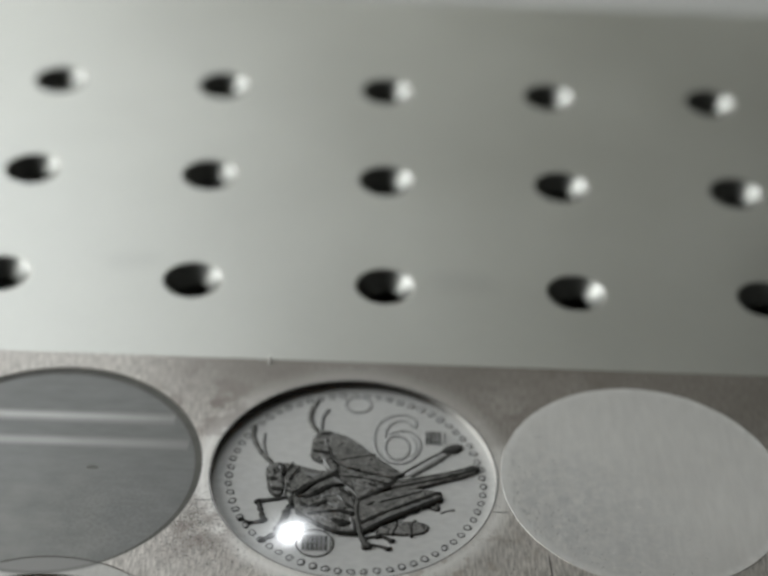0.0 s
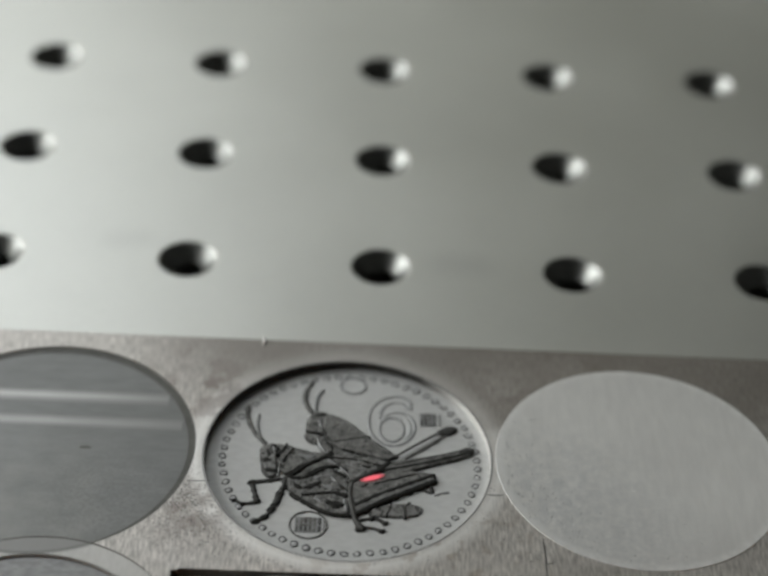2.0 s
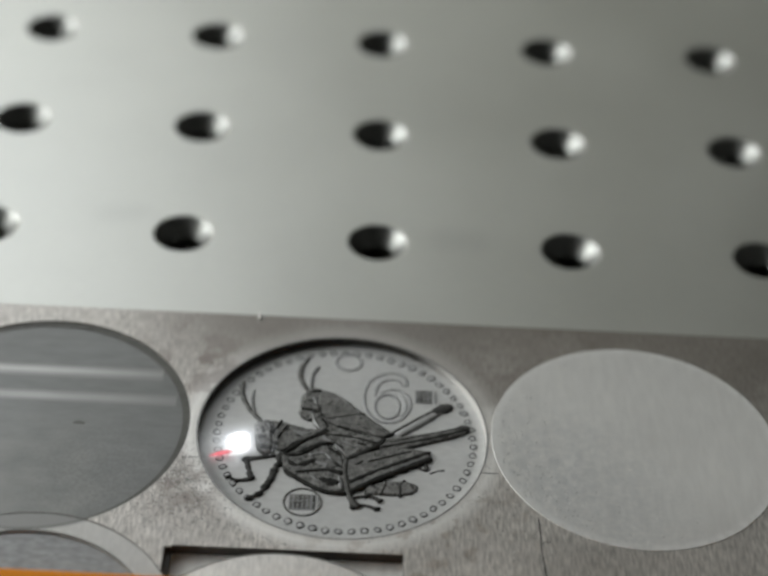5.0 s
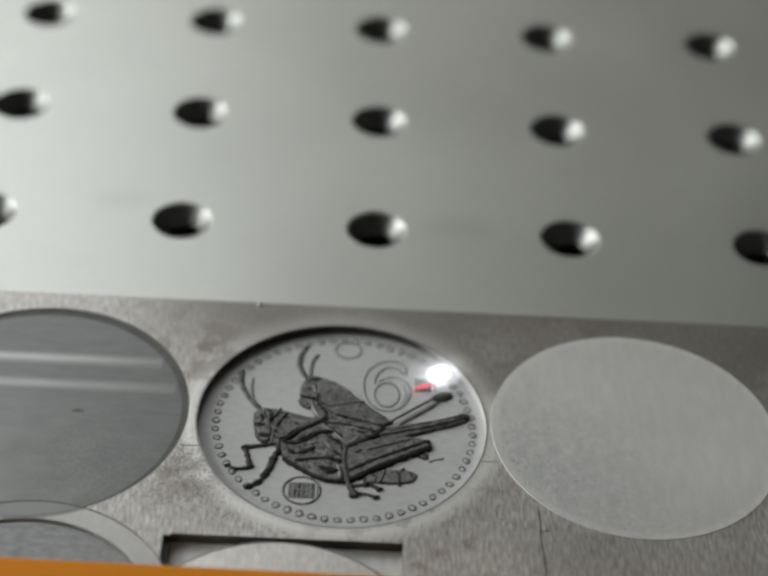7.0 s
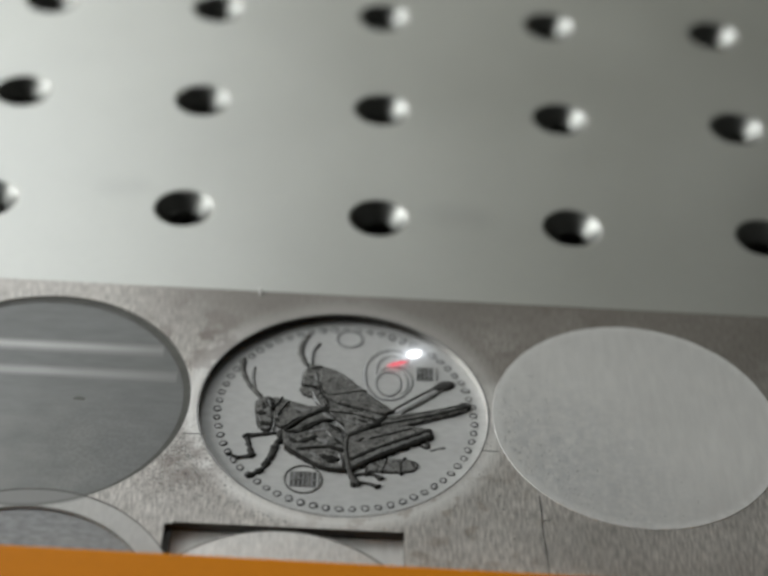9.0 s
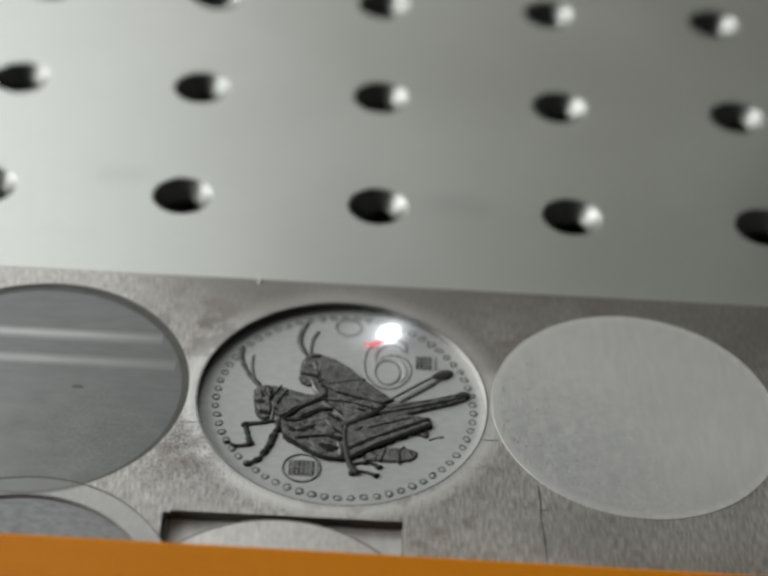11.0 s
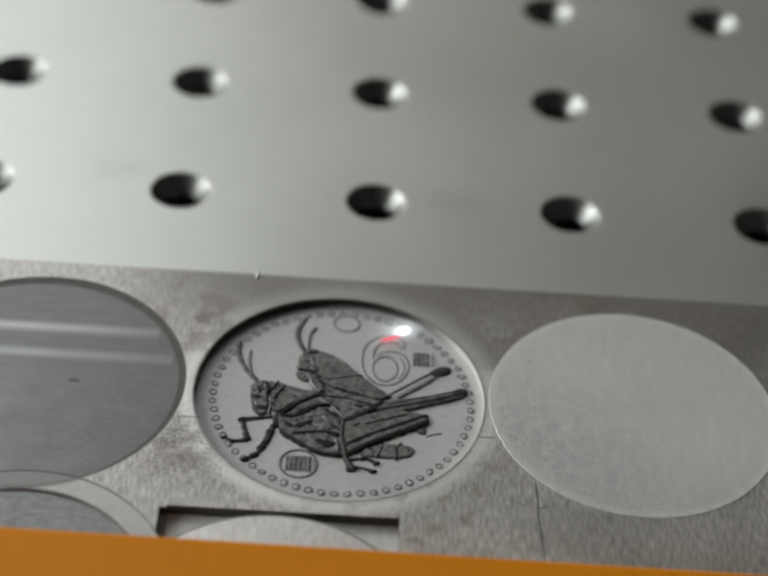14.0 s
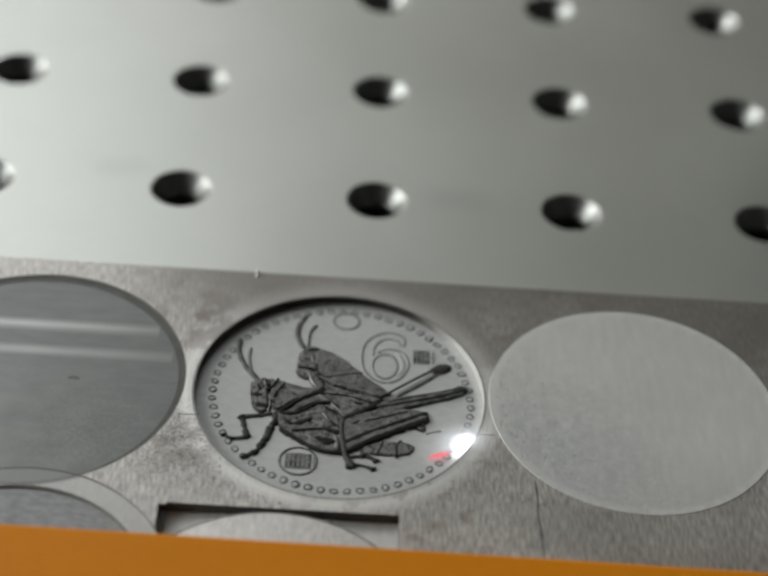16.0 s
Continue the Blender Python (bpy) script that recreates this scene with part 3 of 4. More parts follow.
def relief(name, outline, height, parent, mat=None, rough=1.0, step=0.17):
    """A low carved shape: rounded rim, uneven tooled face, burnt flecks and bare ones."""
    pts = smooth_outline(outline)
    xs = np.arange(pts[:, 0].min() - 0.4, pts[:, 0].max() + 0.4, step)
    ys = np.arange(pts[:, 1].min() - 0.4, pts[:, 1].max() + 0.4, step)
    gx, gy = np.meshgrid(xs, ys)
    d = depth_inside(gx, gy, pts)
    seed = len(name) * 3.7 + height * 10
    verts, index, tone = [], {}, {}
    for (r, c), depth in np.ndenumerate(d):
        if depth < -0.26:
            continue
        x, y = gx[r, c], gy[r, c]
        k = min(max((depth + 0.10) / 0.42, 0.0), 1.0)
        k = k * k * (3 - 2 * k)
        wide = noise.noise((x * 0.55, y * 0.55, seed))
        mid = noise.noise((x * 1.5 + 0.5 * y, y * 1.9 - 0.4 * x, seed + 3))
        fine = noise.noise((x * 3.4, y * 3.4, seed + 7))
        z = -0.07 + k * (height + 0.07 + rough * (0.05 * wide + 0.07 * mid + 0.045 * fine))
        index[r, c] = len(verts)
        verts.append((x * MM, y * MM, z * MM))
        tone[r, c] = (depth, mid + 0.7 * fine, wide + 0.6 * fine)
    faces, slots = [], []
    for r, c in index:
        q = [(r, c), (r, c + 1), (r + 1, c + 1), (r + 1, c)]
        if all(v in index for v in q):
            faces.append([index[v] for v in q])
            depth, pit, bare = tone[r, c]
            rim = depth < 0.20 + 0.22 * bare
            slots.append(1 if rim or pit * rough < -0.36 else 2 if pit * rough > 0.44 else 0)
    me = bpy.data.meshes.new(name)
    me.from_pydata(verts, [], faces)
    for m in (mat or M_DARK, M_EDGE, M_RIM):
        me.materials.append(m)
    me.polygons.foreach_set("material_index", slots)
    ob = smooth(new(name, me))
    ob.parent = parent
    return ob


# grasshoppers: each one a part of the coin, its limbs sub-parts
def insect(label):
    ob = new("grasshopper")
    ob.parent = coin
    return tagged(ob, label)


low = insect("large lower grasshopper in blackened relief")
relief("body", [(-8.1, -3.6), (-5.4, -3.0), (-2.9, -1.3), (-0.3, -3.5), (0.3, -6.3), (0.3, -8.5), (0.0, -10.1), (-2.5, -10.1), (-5.1, -8.5), (-7.6, -6.6)], 0.22, low)
relief("neck_shield", [(-9.9, 2.5), (-8.3, 2.5), (-5.6, 1.6), (-2.7, 1.1), (-3.6, 0.1), (-6.1, -1.6), (-7.9, -3.2), (-9.0, -2.6), (-9.5, 0.2)], 0.27, low, rough=0.65)
relief("shoulder", [(-7.8, -3.4), (-6.0, -3.5), (-4.8, -2.6), (-3.0, -1.5), (-1.4, -1.1), (-1.9, -0.3), (-2.4, 0.5), (-3.7, 0.0), (-5.6, -1.4), (-6.7, -2.9)], 0.21, low, rough=0.6)
relief("head", [(-11.8, 2.0), (-10.8, 2.6), (-9.7, 2.5), (-9.6, 0.1), (-9.3, -2.1), (-9.7, -3.8), (-10.7, -3.8), (-11.5, -2.6), (-11.9, 0.0)], 0.24, low)
relief("thigh", [(0.2, -4.5), (3.2, -2.6), (6.6, -1.6), (9.8, -1.7), (11.3, -2.5), (11.0, -3.8), (8.0, -5.6), (4.2, -8.1), (0.9, -10.1), (0.3, -7.6)], 0.30, low, rough=0.55)
relief("abdomen_tip", [(3.0, -9.0), (4.6, -8.0), (6.7, -7.5), (8.9, -7.8), (9.7, -8.6), (8.9, -9.9), (6.8, -10.4), (4.6, -10.3), (2.9, -10.2)], 0.20, low, M_MID)
ridge("shin", [(0.4, -4.3, 0.8), (0.2, -6.3, 0.9), (0.6, -8.9, 0.9), (1.0, -11.0, 0.8), (1.8, -12.3, 1.1)], 0.40, M_EDGE, low)
ridge("toe", [(1.3, -12.1, 0.8), (3.1, -12.2, 0.5), (4.4, -12.7, 0.8)], 0.20, M_EDGE, low)
ridge("toe", [(1.1, -11.0, 0.6), (3.3, -10.5, 0.6), (4.8, -11.2, 0.8)], 0.20, M_EDGE, low)
for joint in ([(-9.0, -4.0, 0.8), (-10.8, -4.4, 0.9), (-12.6, -4.8, 1.0)], [(-12.6, -4.8, 0.9), (-12.1, -6.8, 1.0), (-11.7, -8.3, 1.1)],
              [(-11.7, -8.3, 0.7), (-13.3, -8.7, 0.6), (-14.8, -8.1, 0.5)]):
    ridge("front_leg", [(x, y, w * 0.8) for x, y, w in joint], 0.22, M_LEG, low, rag=0.9)
for joint in ([(-8.2, -3.9, 1.3), (-8.5, -5.4, 1.2), (-8.9, -6.7, 1.0)], [(-8.9, -6.8, 1.3), (-9.2, -8.1, 1.1), (-9.8, -9.6, 1.1)],
              [(-9.8, -9.7, 1.2), (-10.4, -10.7, 0.9), (-11.8, -11.9, 1.0)]):
    ridge("front_leg", [(x, y, w * 0.82) for x, y, w in joint], 0.24, M_LEG, low, rag=0.9)
for x, y, w in ((1.6, -12.4, 1.1), (4.4, -12.7, 0.6), (4.8, -11.3, 0.6), (3.1, -10.6, 0.6), (-14.6, -8.2, 0.5), (-13.4, -8.8, 0.5), (-8.4, -5.6, 1.0), (-9.4, -8.7, 0.9), (-10.6, -11.0, 1.0), (-12.6, -4.8, 0.9), (-8.9, -6.8, 0.9), (-9.8, -9.6, 1.0), (-11.7, -11.8, 0.8), (-11.7, -8.3, 0.8)):
    ridge("joint", [(x - 0.15, y - 0.1, w), (x + 0.15, y + 0.1, w)], 0.27, M_LINE, low)
eye = smooth(part("eye", ridge_ring(0.52, 0.30, 0.35, 24, 1.1), M_LINE, low, "round dark-rimmed eye"))
eye.location = (-10.0 * MM, 1.6 * MM, 0)
ridge("antenna", [(-11.4, 2.7, 0.8), (-13.0, 4.9, 0.8), (-14.0, 7.5, 0.8), (-14.0, 9.9, 0.6)], 0.20, M_DARK, low)
ridge("antenna", [(-12.1, 3.8, 0.5), (-12.6, 6.4, 0.5), (-12.5, 8.3, 0.4)], 0.15, M_RIM, low)
ridge("foot", [(9.1, -4.6, 0.4), (10.0, -5.2, 0.4), (10.7, -5.3, 0.8), (10.6, -4.3, 0.6)], 0.18, M_EDGE, low)
for pts in ([(-7.7, -3.5, 0.6), (-5.6, -1.3, 0.7), (-3.7, 0.1, 0.9), (-2.5, 0.8, 1.0)], [(-7.5, -3.8, 0.6), (-5.7, -3.7, 0.6), (-3.5, -2.0, 0.6), (-1.7, -1.3, 0.5), (-0.3, -2.3, 0.4)],
            [(-5.9, -6.9, 0.6), (-3.3, -6.4, 0.6), (-1.8, -6.3, 0.7), (-0.4, -6.7, 0.9)], [(-7.5, -6.7, 0.5), (-5.1, -8.5, 0.6), (-2.5, -10.0, 0.6), (0.1, -10.3, 0.6)],
            [(-8.5, 2.4, 0.5), (-9.0, 1.1, 0.4), (-9.7, 0.4, 0.6)], [(-7.6, 1.6, 0.4), (-8.2, 0.5, 0.4), (-8.8, -0.9, 0.5)],
            [(0.8, -8.4, 0.8), (3.6, -6.5, 0.9), (6.7, -4.7, 0.8), (10.8, -2.5, 1.0)], [(1.1, -9.9, 1.0), (4.2, -7.6, 1.0), (7.9, -5.4, 1.1), (11.0, -3.5, 1.0)],
            [(3.2, -4.5, 0.4), (6.7, -3.1, 0.4), (8.7, -2.3, 0.3)]):
    ridge("dark_fold", [(x, y, w * 1.08) for x, y, w in pts], 0.41, M_LINE, low, rag=0.7)
for pts in ([(-5.5, -5.5, 1.2), (-4.6, -5.1, 1.4), (-3.9, -4.6, 0.8)], [(-2.7, -8.0, 1.2), (-1.7, -8.4, 1.5), (-0.7, -8.4, 1.0)], [(-1.8, -2.4, 0.9), (-0.8, -3.2, 0.8)],
            [(1.7, -5.1, 0.8), (2.4, -4.5, 0.7)], [(-6.9, -5.2, 0.8), (-6.3, -5.6, 0.7)], [(-1.2, -4.9, 0.5), (-0.2, -5.8, 0.8)], [(-11.4, -0.6, 0.9), (-10.6, -0.7, 0.7)],
            [(-10.7, -2.5, 1.0), (-9.8, -2.7, 1.2)], [(-10.9, 1.0, 0.7), (-10.7, 0.3, 0.6)], [(-9.0, -1.6, 0.6), (-8.6, -2.2, 0.5)]):
    ridge("dark_spot", pts, 0.36, M_LINE, low, rag=0.9)
for pts in ([(-4.2, -3.6, 0.9), (-2.6, -3.2, 1.0), (-1.7, -4.2, 0.7)], [(-3.3, -5.0, 0.7), (-2.2, -5.4, 0.9)], [(-4.2, -7.5, 0.6), (-3.5, -7.9, 0.7)], [(-0.5, -7.6, 0.6), (-0.2, -9.3, 0.7)],
            [(-10.2, 1.9, 0.6), (-9.9, 0.9, 0.5)], [(-11.2, -1.5, 0.5), (-10.9, -2.0, 0.5)], [(-9.3, -3.4, 0.5), (-9.2, -2.4, 0.4)],
            [(1.6, -9.0, 0.4), (4.2, -7.1, 0.55), (7.5, -5.0, 0.5), (10.2, -3.4, 0.4)], [(-6.6, 0.6, 0.9), (-5.4, 0.2, 1.1), (-4.6, 0.5, 0.7)]):
    ridge("light_patch", pts, 0.33, M_RIM, low, rag=0.9)
for pts in ([(5.5, -7.9, 0.5), (5.3, -8.9, 0.5), (4.9, -10.1, 0.5)], [(7.8, -7.6, 0.5), (7.4, -8.7, 0.6), (7.3, -10.3, 0.5)]):
    ridge("segment_line", pts, 0.26, M_LINE, low)

high = insect("smaller upper grasshopper in blackened relief")
relief("side", [(-3.1, 2.8), (0.2, 1.4), (4.7, 0.2), (5.2, -0.8), (2.8, -2.5), (0.4, -4.0), (-1.3, -1.7), (-2.7, 0.5)], 0.29, high)
relief("wing", [(-3.6, 8.9), (-0.7, 7.8), (2.6, 4.5), (5.9, 1.5), (6.6, 0.9), (4.7, 0.0), (2.1, 0.9), (-0.5, 1.4), (-2.8, 2.8), (-3.9, 5.8)], 0.34, high, rough=0.7)
relief("head", [(-6.1, 5.3), (-5.9, 7.9), (-4.8, 9.3), (-3.4, 9.1), (-3.1, 6.8), (-3.7, 4.4), (-4.6, 2.8), (-5.7, 3.3), (-6.3, 4.5)], 0.28, high)
relief("collar", [(-4.7, 3.4), (-3.9, 4.6), (-3.1, 3.6), (-2.6, 2.0), (-2.3, 0.4), (-3.0, 0.1), (-3.9, 1.5)], 0.25, high, M_MID)
relief("hind_leg", [(4.4, -0.3), (9.8, 1.2), (14.7, 2.7), (15.8, 3.2), (16.4, 2.1), (15.1, 1.0), (10.5, -0.9), (6.6, -2.5), (4.7, -2.1)], 0.33, high, rough=0.5)
ridge("hind_leg", [(6.3, 1.4, 0.3), (9.55, 4.2, 0.4), (11.54, 5.77, 0.5)], 0.20, M_DARK, high, rag=0.8)
ridge("hind_leg", [(7.4, 0.8, 0.35), (10.5, 3.4, 0.5), (12.62, 5.39, 0.45)], 0.18, M_DARK, high, rag=0.8)
ridge("shin_side", [(6.9, 1.15, 0.9), (10.0, 3.8, 0.9), (12.0, 5.55, 0.8)], 0.10, M_BEAD, high, "bare grey side of the raised leg")
ridge("knee", [(12.19, 6.02, 1.4), (13.02, 6.38, 2.1), (13.5, 6.6, 1.9)], 0.30, M_LEG, high)
ridge("knee", [(14.9, 2.1, 1.5), (15.7, 2.5, 1.8)], 0.42, M_LEG, high)
ridge("knee", [(4.49, -0.91, 0.9), (5.12, -0.4, 0.9)], 0.44, M_LINE, high)
ridge("antenna", [(-5.5, 9.2, 0.8), (-6.4, 11.3, 0.9), (-6.3, 13.6, 0.9), (-5.6, 15.3, 0.7)], 0.20, M_DARK, high)
ridge("antenna", [(-4.9, 9.5, 0.6), (-4.8, 12.0, 0.6), (-4.1, 13.6, 0.7)], 0.17, M_RIM, high)
ridge("middle_leg", [(-2.8, -0.3, 0.4), (-1.3, -1.5, 0.35), (0.1, -3.2, 0.35)], 0.38, M_RIM, high, "bare grey middle leg")
for pts in ([(-3.1, 4.0, 0.5), (-2.2, 3.3, 0.5), (0.1, 3.9, 0.45), (2.4, 4.5, 0.4)], [(-2.4, 0.2, 0.5), (0.9, -0.1, 0.5), (4.7, -1.2, 0.6)],
            [(0.4, -4.2, 0.8), (2.8, -2.7, 0.9), (4.9, -0.8, 1.2)], [(5.0, -1.7, 0.8), (9.8, -0.2, 0.9), (13.4, 1.1, 1.0), (15.9, 2.2, 1.1)], [(6.0, -0.8, 0.3), (11.1, 1.1, 0.3), (15.0, 2.5, 0.4)],
            [(-3.1, 3.0, 0.6), (-2.4, 1.7, 0.5), (-2.9, 0.9, 0.5)]):
    ridge("dark_fold", [(x, y, w * 1.05) for x, y, w in pts], 0.42, M_LINE, high, rag=0.8)
for pts in ([(-4.6, 8.4, 0.8), (-3.7, 8.6, 1.1)], [(-5.7, 5.0, 0.8), (-4.5, 4.8, 0.9)], [(-0.9, 1.8, 0.5), (0.3, 1.5, 0.6)], [(-3.6, 5.6, 0.6), (-3.3, 4.6, 0.5)], [(1.8, -1.2, 0.5), (2.6, -1.4, 0.6)]):
    ridge("dark_spot", pts, 0.44, M_LINE, high, rag=0.9)
for pts in ([(-4.3, 7.3, 0.6), (-4.0, 6.2, 0.6)], [(-4.4, 3.8, 0.5), (-4.0, 2.6, 0.6), (-3.4, 1.6, 0.5)], [(-0.3, -0.9, 0.6), (1.0, -1.6, 0.5)], [(-2.6, 7.6, 0.5), (-1.6, 7.4, 0.5)]):
    ridge("light_patch", pts, 0.36, M_RIM, high)

ridge("fine_mark", [(11.2, -5.9, 0.4), (12.0, -5.5, 0.3), (12.8, -5.3, 0.5)], 0.10, M_RIM, coin)

# numeral six in thin double outline, and a round character near the upper edge
six = tagged(new("numeral"), "large outlined numeral 6")
six.parent = coin
ridge("outer_line", [(8.1, 10.7, 0.5), (8.05, 11.9, 0.5), (7.4, 12.7, 0.5), (6.2, 13.1, 0.5), (4.7, 12.7, 0.5), (3.4, 11.6, 0.5), (2.6, 9.9, 0.5), (2.4, 7.6, 0.5), (2.9, 5.2, 0.5),
                     (4.5, 3.4, 0.5), (6.6, 3.4, 0.5), (8.1, 4.9, 0.5), (8.7, 7.0, 0.5), (8.1, 8.9, 0.45), (7.0, 9.7, 0.4), (5.7, 9.7, 0.4), (4.5, 9.0, 0.3)], 0.07, M_LETTER, six, rag=0.4)
ridge("inner_line", [(3.9, 8.4, 0.3), (4.0, 9.7, 0.5), (4.5, 10.9, 0.55), (5.4, 11.7, 0.5), (6.4, 11.8, 0.4), (7.2, 11.4, 0.4), (7.6, 10.7, 0.45), (8.1, 10.7, 0.4)], 0.07, M_LETTER, six, rag=0.4)
bowl = smooth(part("bowl", ridge_ring(1.65, 0.42, 0.07, 48, 1.42), M_LETTER, six))
bowl.location = (5.5 * MM, 6.35 * MM, 0)
# pale crescent fill to the right of the bowl
ridge("pale_crescent", [(7.2, 4.6, 0.3), (7.85, 5.5, 0.75), (8.0, 6.9, 0.8), (7.7, 8.1, 0.6), (7.1, 8.9, 0.2)], 0.05, M_PALE, six)
zero = smooth(part("character", ridge_ring(1.75, 0.52, 0.08, 48, 0.92), M_LETTER, coin, "thin ring-shaped character"))
zero.location = (0.1 * MM, 14.95 * MM, 0)


def seal(x, y, round_frame, wide, tall):
    ob = new("seal")
    ob.parent = coin
    ob.location = (x * MM, y * MM, 0)
    if round_frame:
        smooth(part("frame", ridge_ring(2.35, 0.30, 0.12, 48, 1.0), M_DARK, ob))
    w, h = wide / 2, tall / 2
    part("ground", box_bm((-w * MM, -h * MM, -0.05 * MM), (w * MM, h * MM, 0.05 * MM), 0.00004), M_LETTER, ob)
    rng = random.Random(int(tall * 10) + int(wide * 10))
    n = 6 if round_frame else 4
    for k in range(n):
        xx = -w + wide * (k + 0.5) / n
        cut_at = rng.uniform(-0.3, 0.4)
        for lo, hi in ((-0.85, cut_at - 0.12), (cut_at + 0.12, 0.85)):
            part("bar", box_bm(((xx - 0.11) * MM, lo * h * MM, 0.02 * MM), ((xx + 0.11) * MM, hi * h * MM, 0.11 * MM)), M_EDGE if rng.random() < 0.55 else M_DARK, ob)
    for at in (-0.72, -0.1, 0.5, 0.85):
        left = rng.uniform(-0.9, -0.1)
        part("bar", box_bm((left * w * MM, (at * h - 0.09) * MM, 0.02 * MM), ((left + rng.uniform(0.6, 1.0)) * w * MM, (at * h + 0.09) * MM, 0.115 * MM)), M_MID, ob)
    side = w + (0.35 if not round_frame else 0.2)
    part("bar", box_bm((side * MM, -h * 0.9 * MM, -0.03 * MM), ((side + 0.22) * MM, h * 0.9 * MM, 0.08 * MM)), M_RIM, ob)


seal(-5.0, -12.0, True, 3.4, 2.7)
seal(10.4, 8.55, False, 2.3, 2.7)

# ---- orange bar ----
orange = tagged(part("orange_bar", box_bm((-0.20, -0.060, 0.0), (0.20, 0.0, 0.004), 0.0006, 3), M_ORANGE),
                "flat orange plastic bar lying across the steel plate", "plastic bar")
orange.matrix_world = pose(-0.01, -0.1076, 0.00501, 0, 0, -0.5)


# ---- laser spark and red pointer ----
def spark_lump_bm(size, uneven):
    """An uneven lump over the burning spot, for the spark's core and its halo shells."""
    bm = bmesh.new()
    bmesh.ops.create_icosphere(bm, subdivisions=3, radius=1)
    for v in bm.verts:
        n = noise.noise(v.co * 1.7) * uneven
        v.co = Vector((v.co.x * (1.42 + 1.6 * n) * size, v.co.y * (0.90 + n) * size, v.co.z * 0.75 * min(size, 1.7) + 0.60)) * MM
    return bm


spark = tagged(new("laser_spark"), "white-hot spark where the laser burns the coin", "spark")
smooth(part("core", spark_lump_bm(1.05, 0.25), M_SPARK, spark))
# the bloom round the core, built as nested faintly glowing shells
for size, m in zip((1.18, 1.32, 1.5, 1.75, 2.1, 2.6, 3.3, 4.2), M_HALO):
    smooth(part("halo_shell", spark_lump_bm(size, 0.2), m, spark, "faint glowing shell for the halo round the spark"))


def streak_bm(size):
    bm = bmesh.new()
    bmesh.ops.create_icosphere(bm, subdivisions=3, radius=1)
    for v in bm.verts:
        v.co = Vector((v.co.x * 1.25 * size, v.co.y * 0.34 * size, v.co.z * 0.08 * size + 0.05)) * MM
    return bm


pointer = tagged(new("pointer_mark"), "red streak of the laser pointer on the coin", "laser light")
for size, m in zip((0.75, 1.0, 1.4), M_RED):
    smooth(part("streak", streak_bm(size), m, pointer))


def glint_bm():
    bm = bmesh.new()
    bmesh.ops.create_icosphere(bm, subdivisions=2, radius=1)
    for v in bm.verts:
        v.co = Vector((v.co.x * 0.62, v.co.y * 0.55, v.co.z * 0.35 + 0.45)) * MM
    return bm


glint = smooth(tagged(part("laser_glint", glint_bm(), M_GLINT), "small cool white glint of the laser on the relief", "spark"))

# the glint gets an added halo of glowing shells as well
for size, m in ((1.2, M_HALO[1]), (1.5, M_HALO[2]), (2.0, M_HALO[3]), (2.7, M_HALO[4])):
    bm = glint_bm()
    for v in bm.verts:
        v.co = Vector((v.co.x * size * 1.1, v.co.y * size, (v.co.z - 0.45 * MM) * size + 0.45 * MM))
    smooth(part("halo_shell", bm, m, glint, "faint glowing shell for the halo round the glint"))

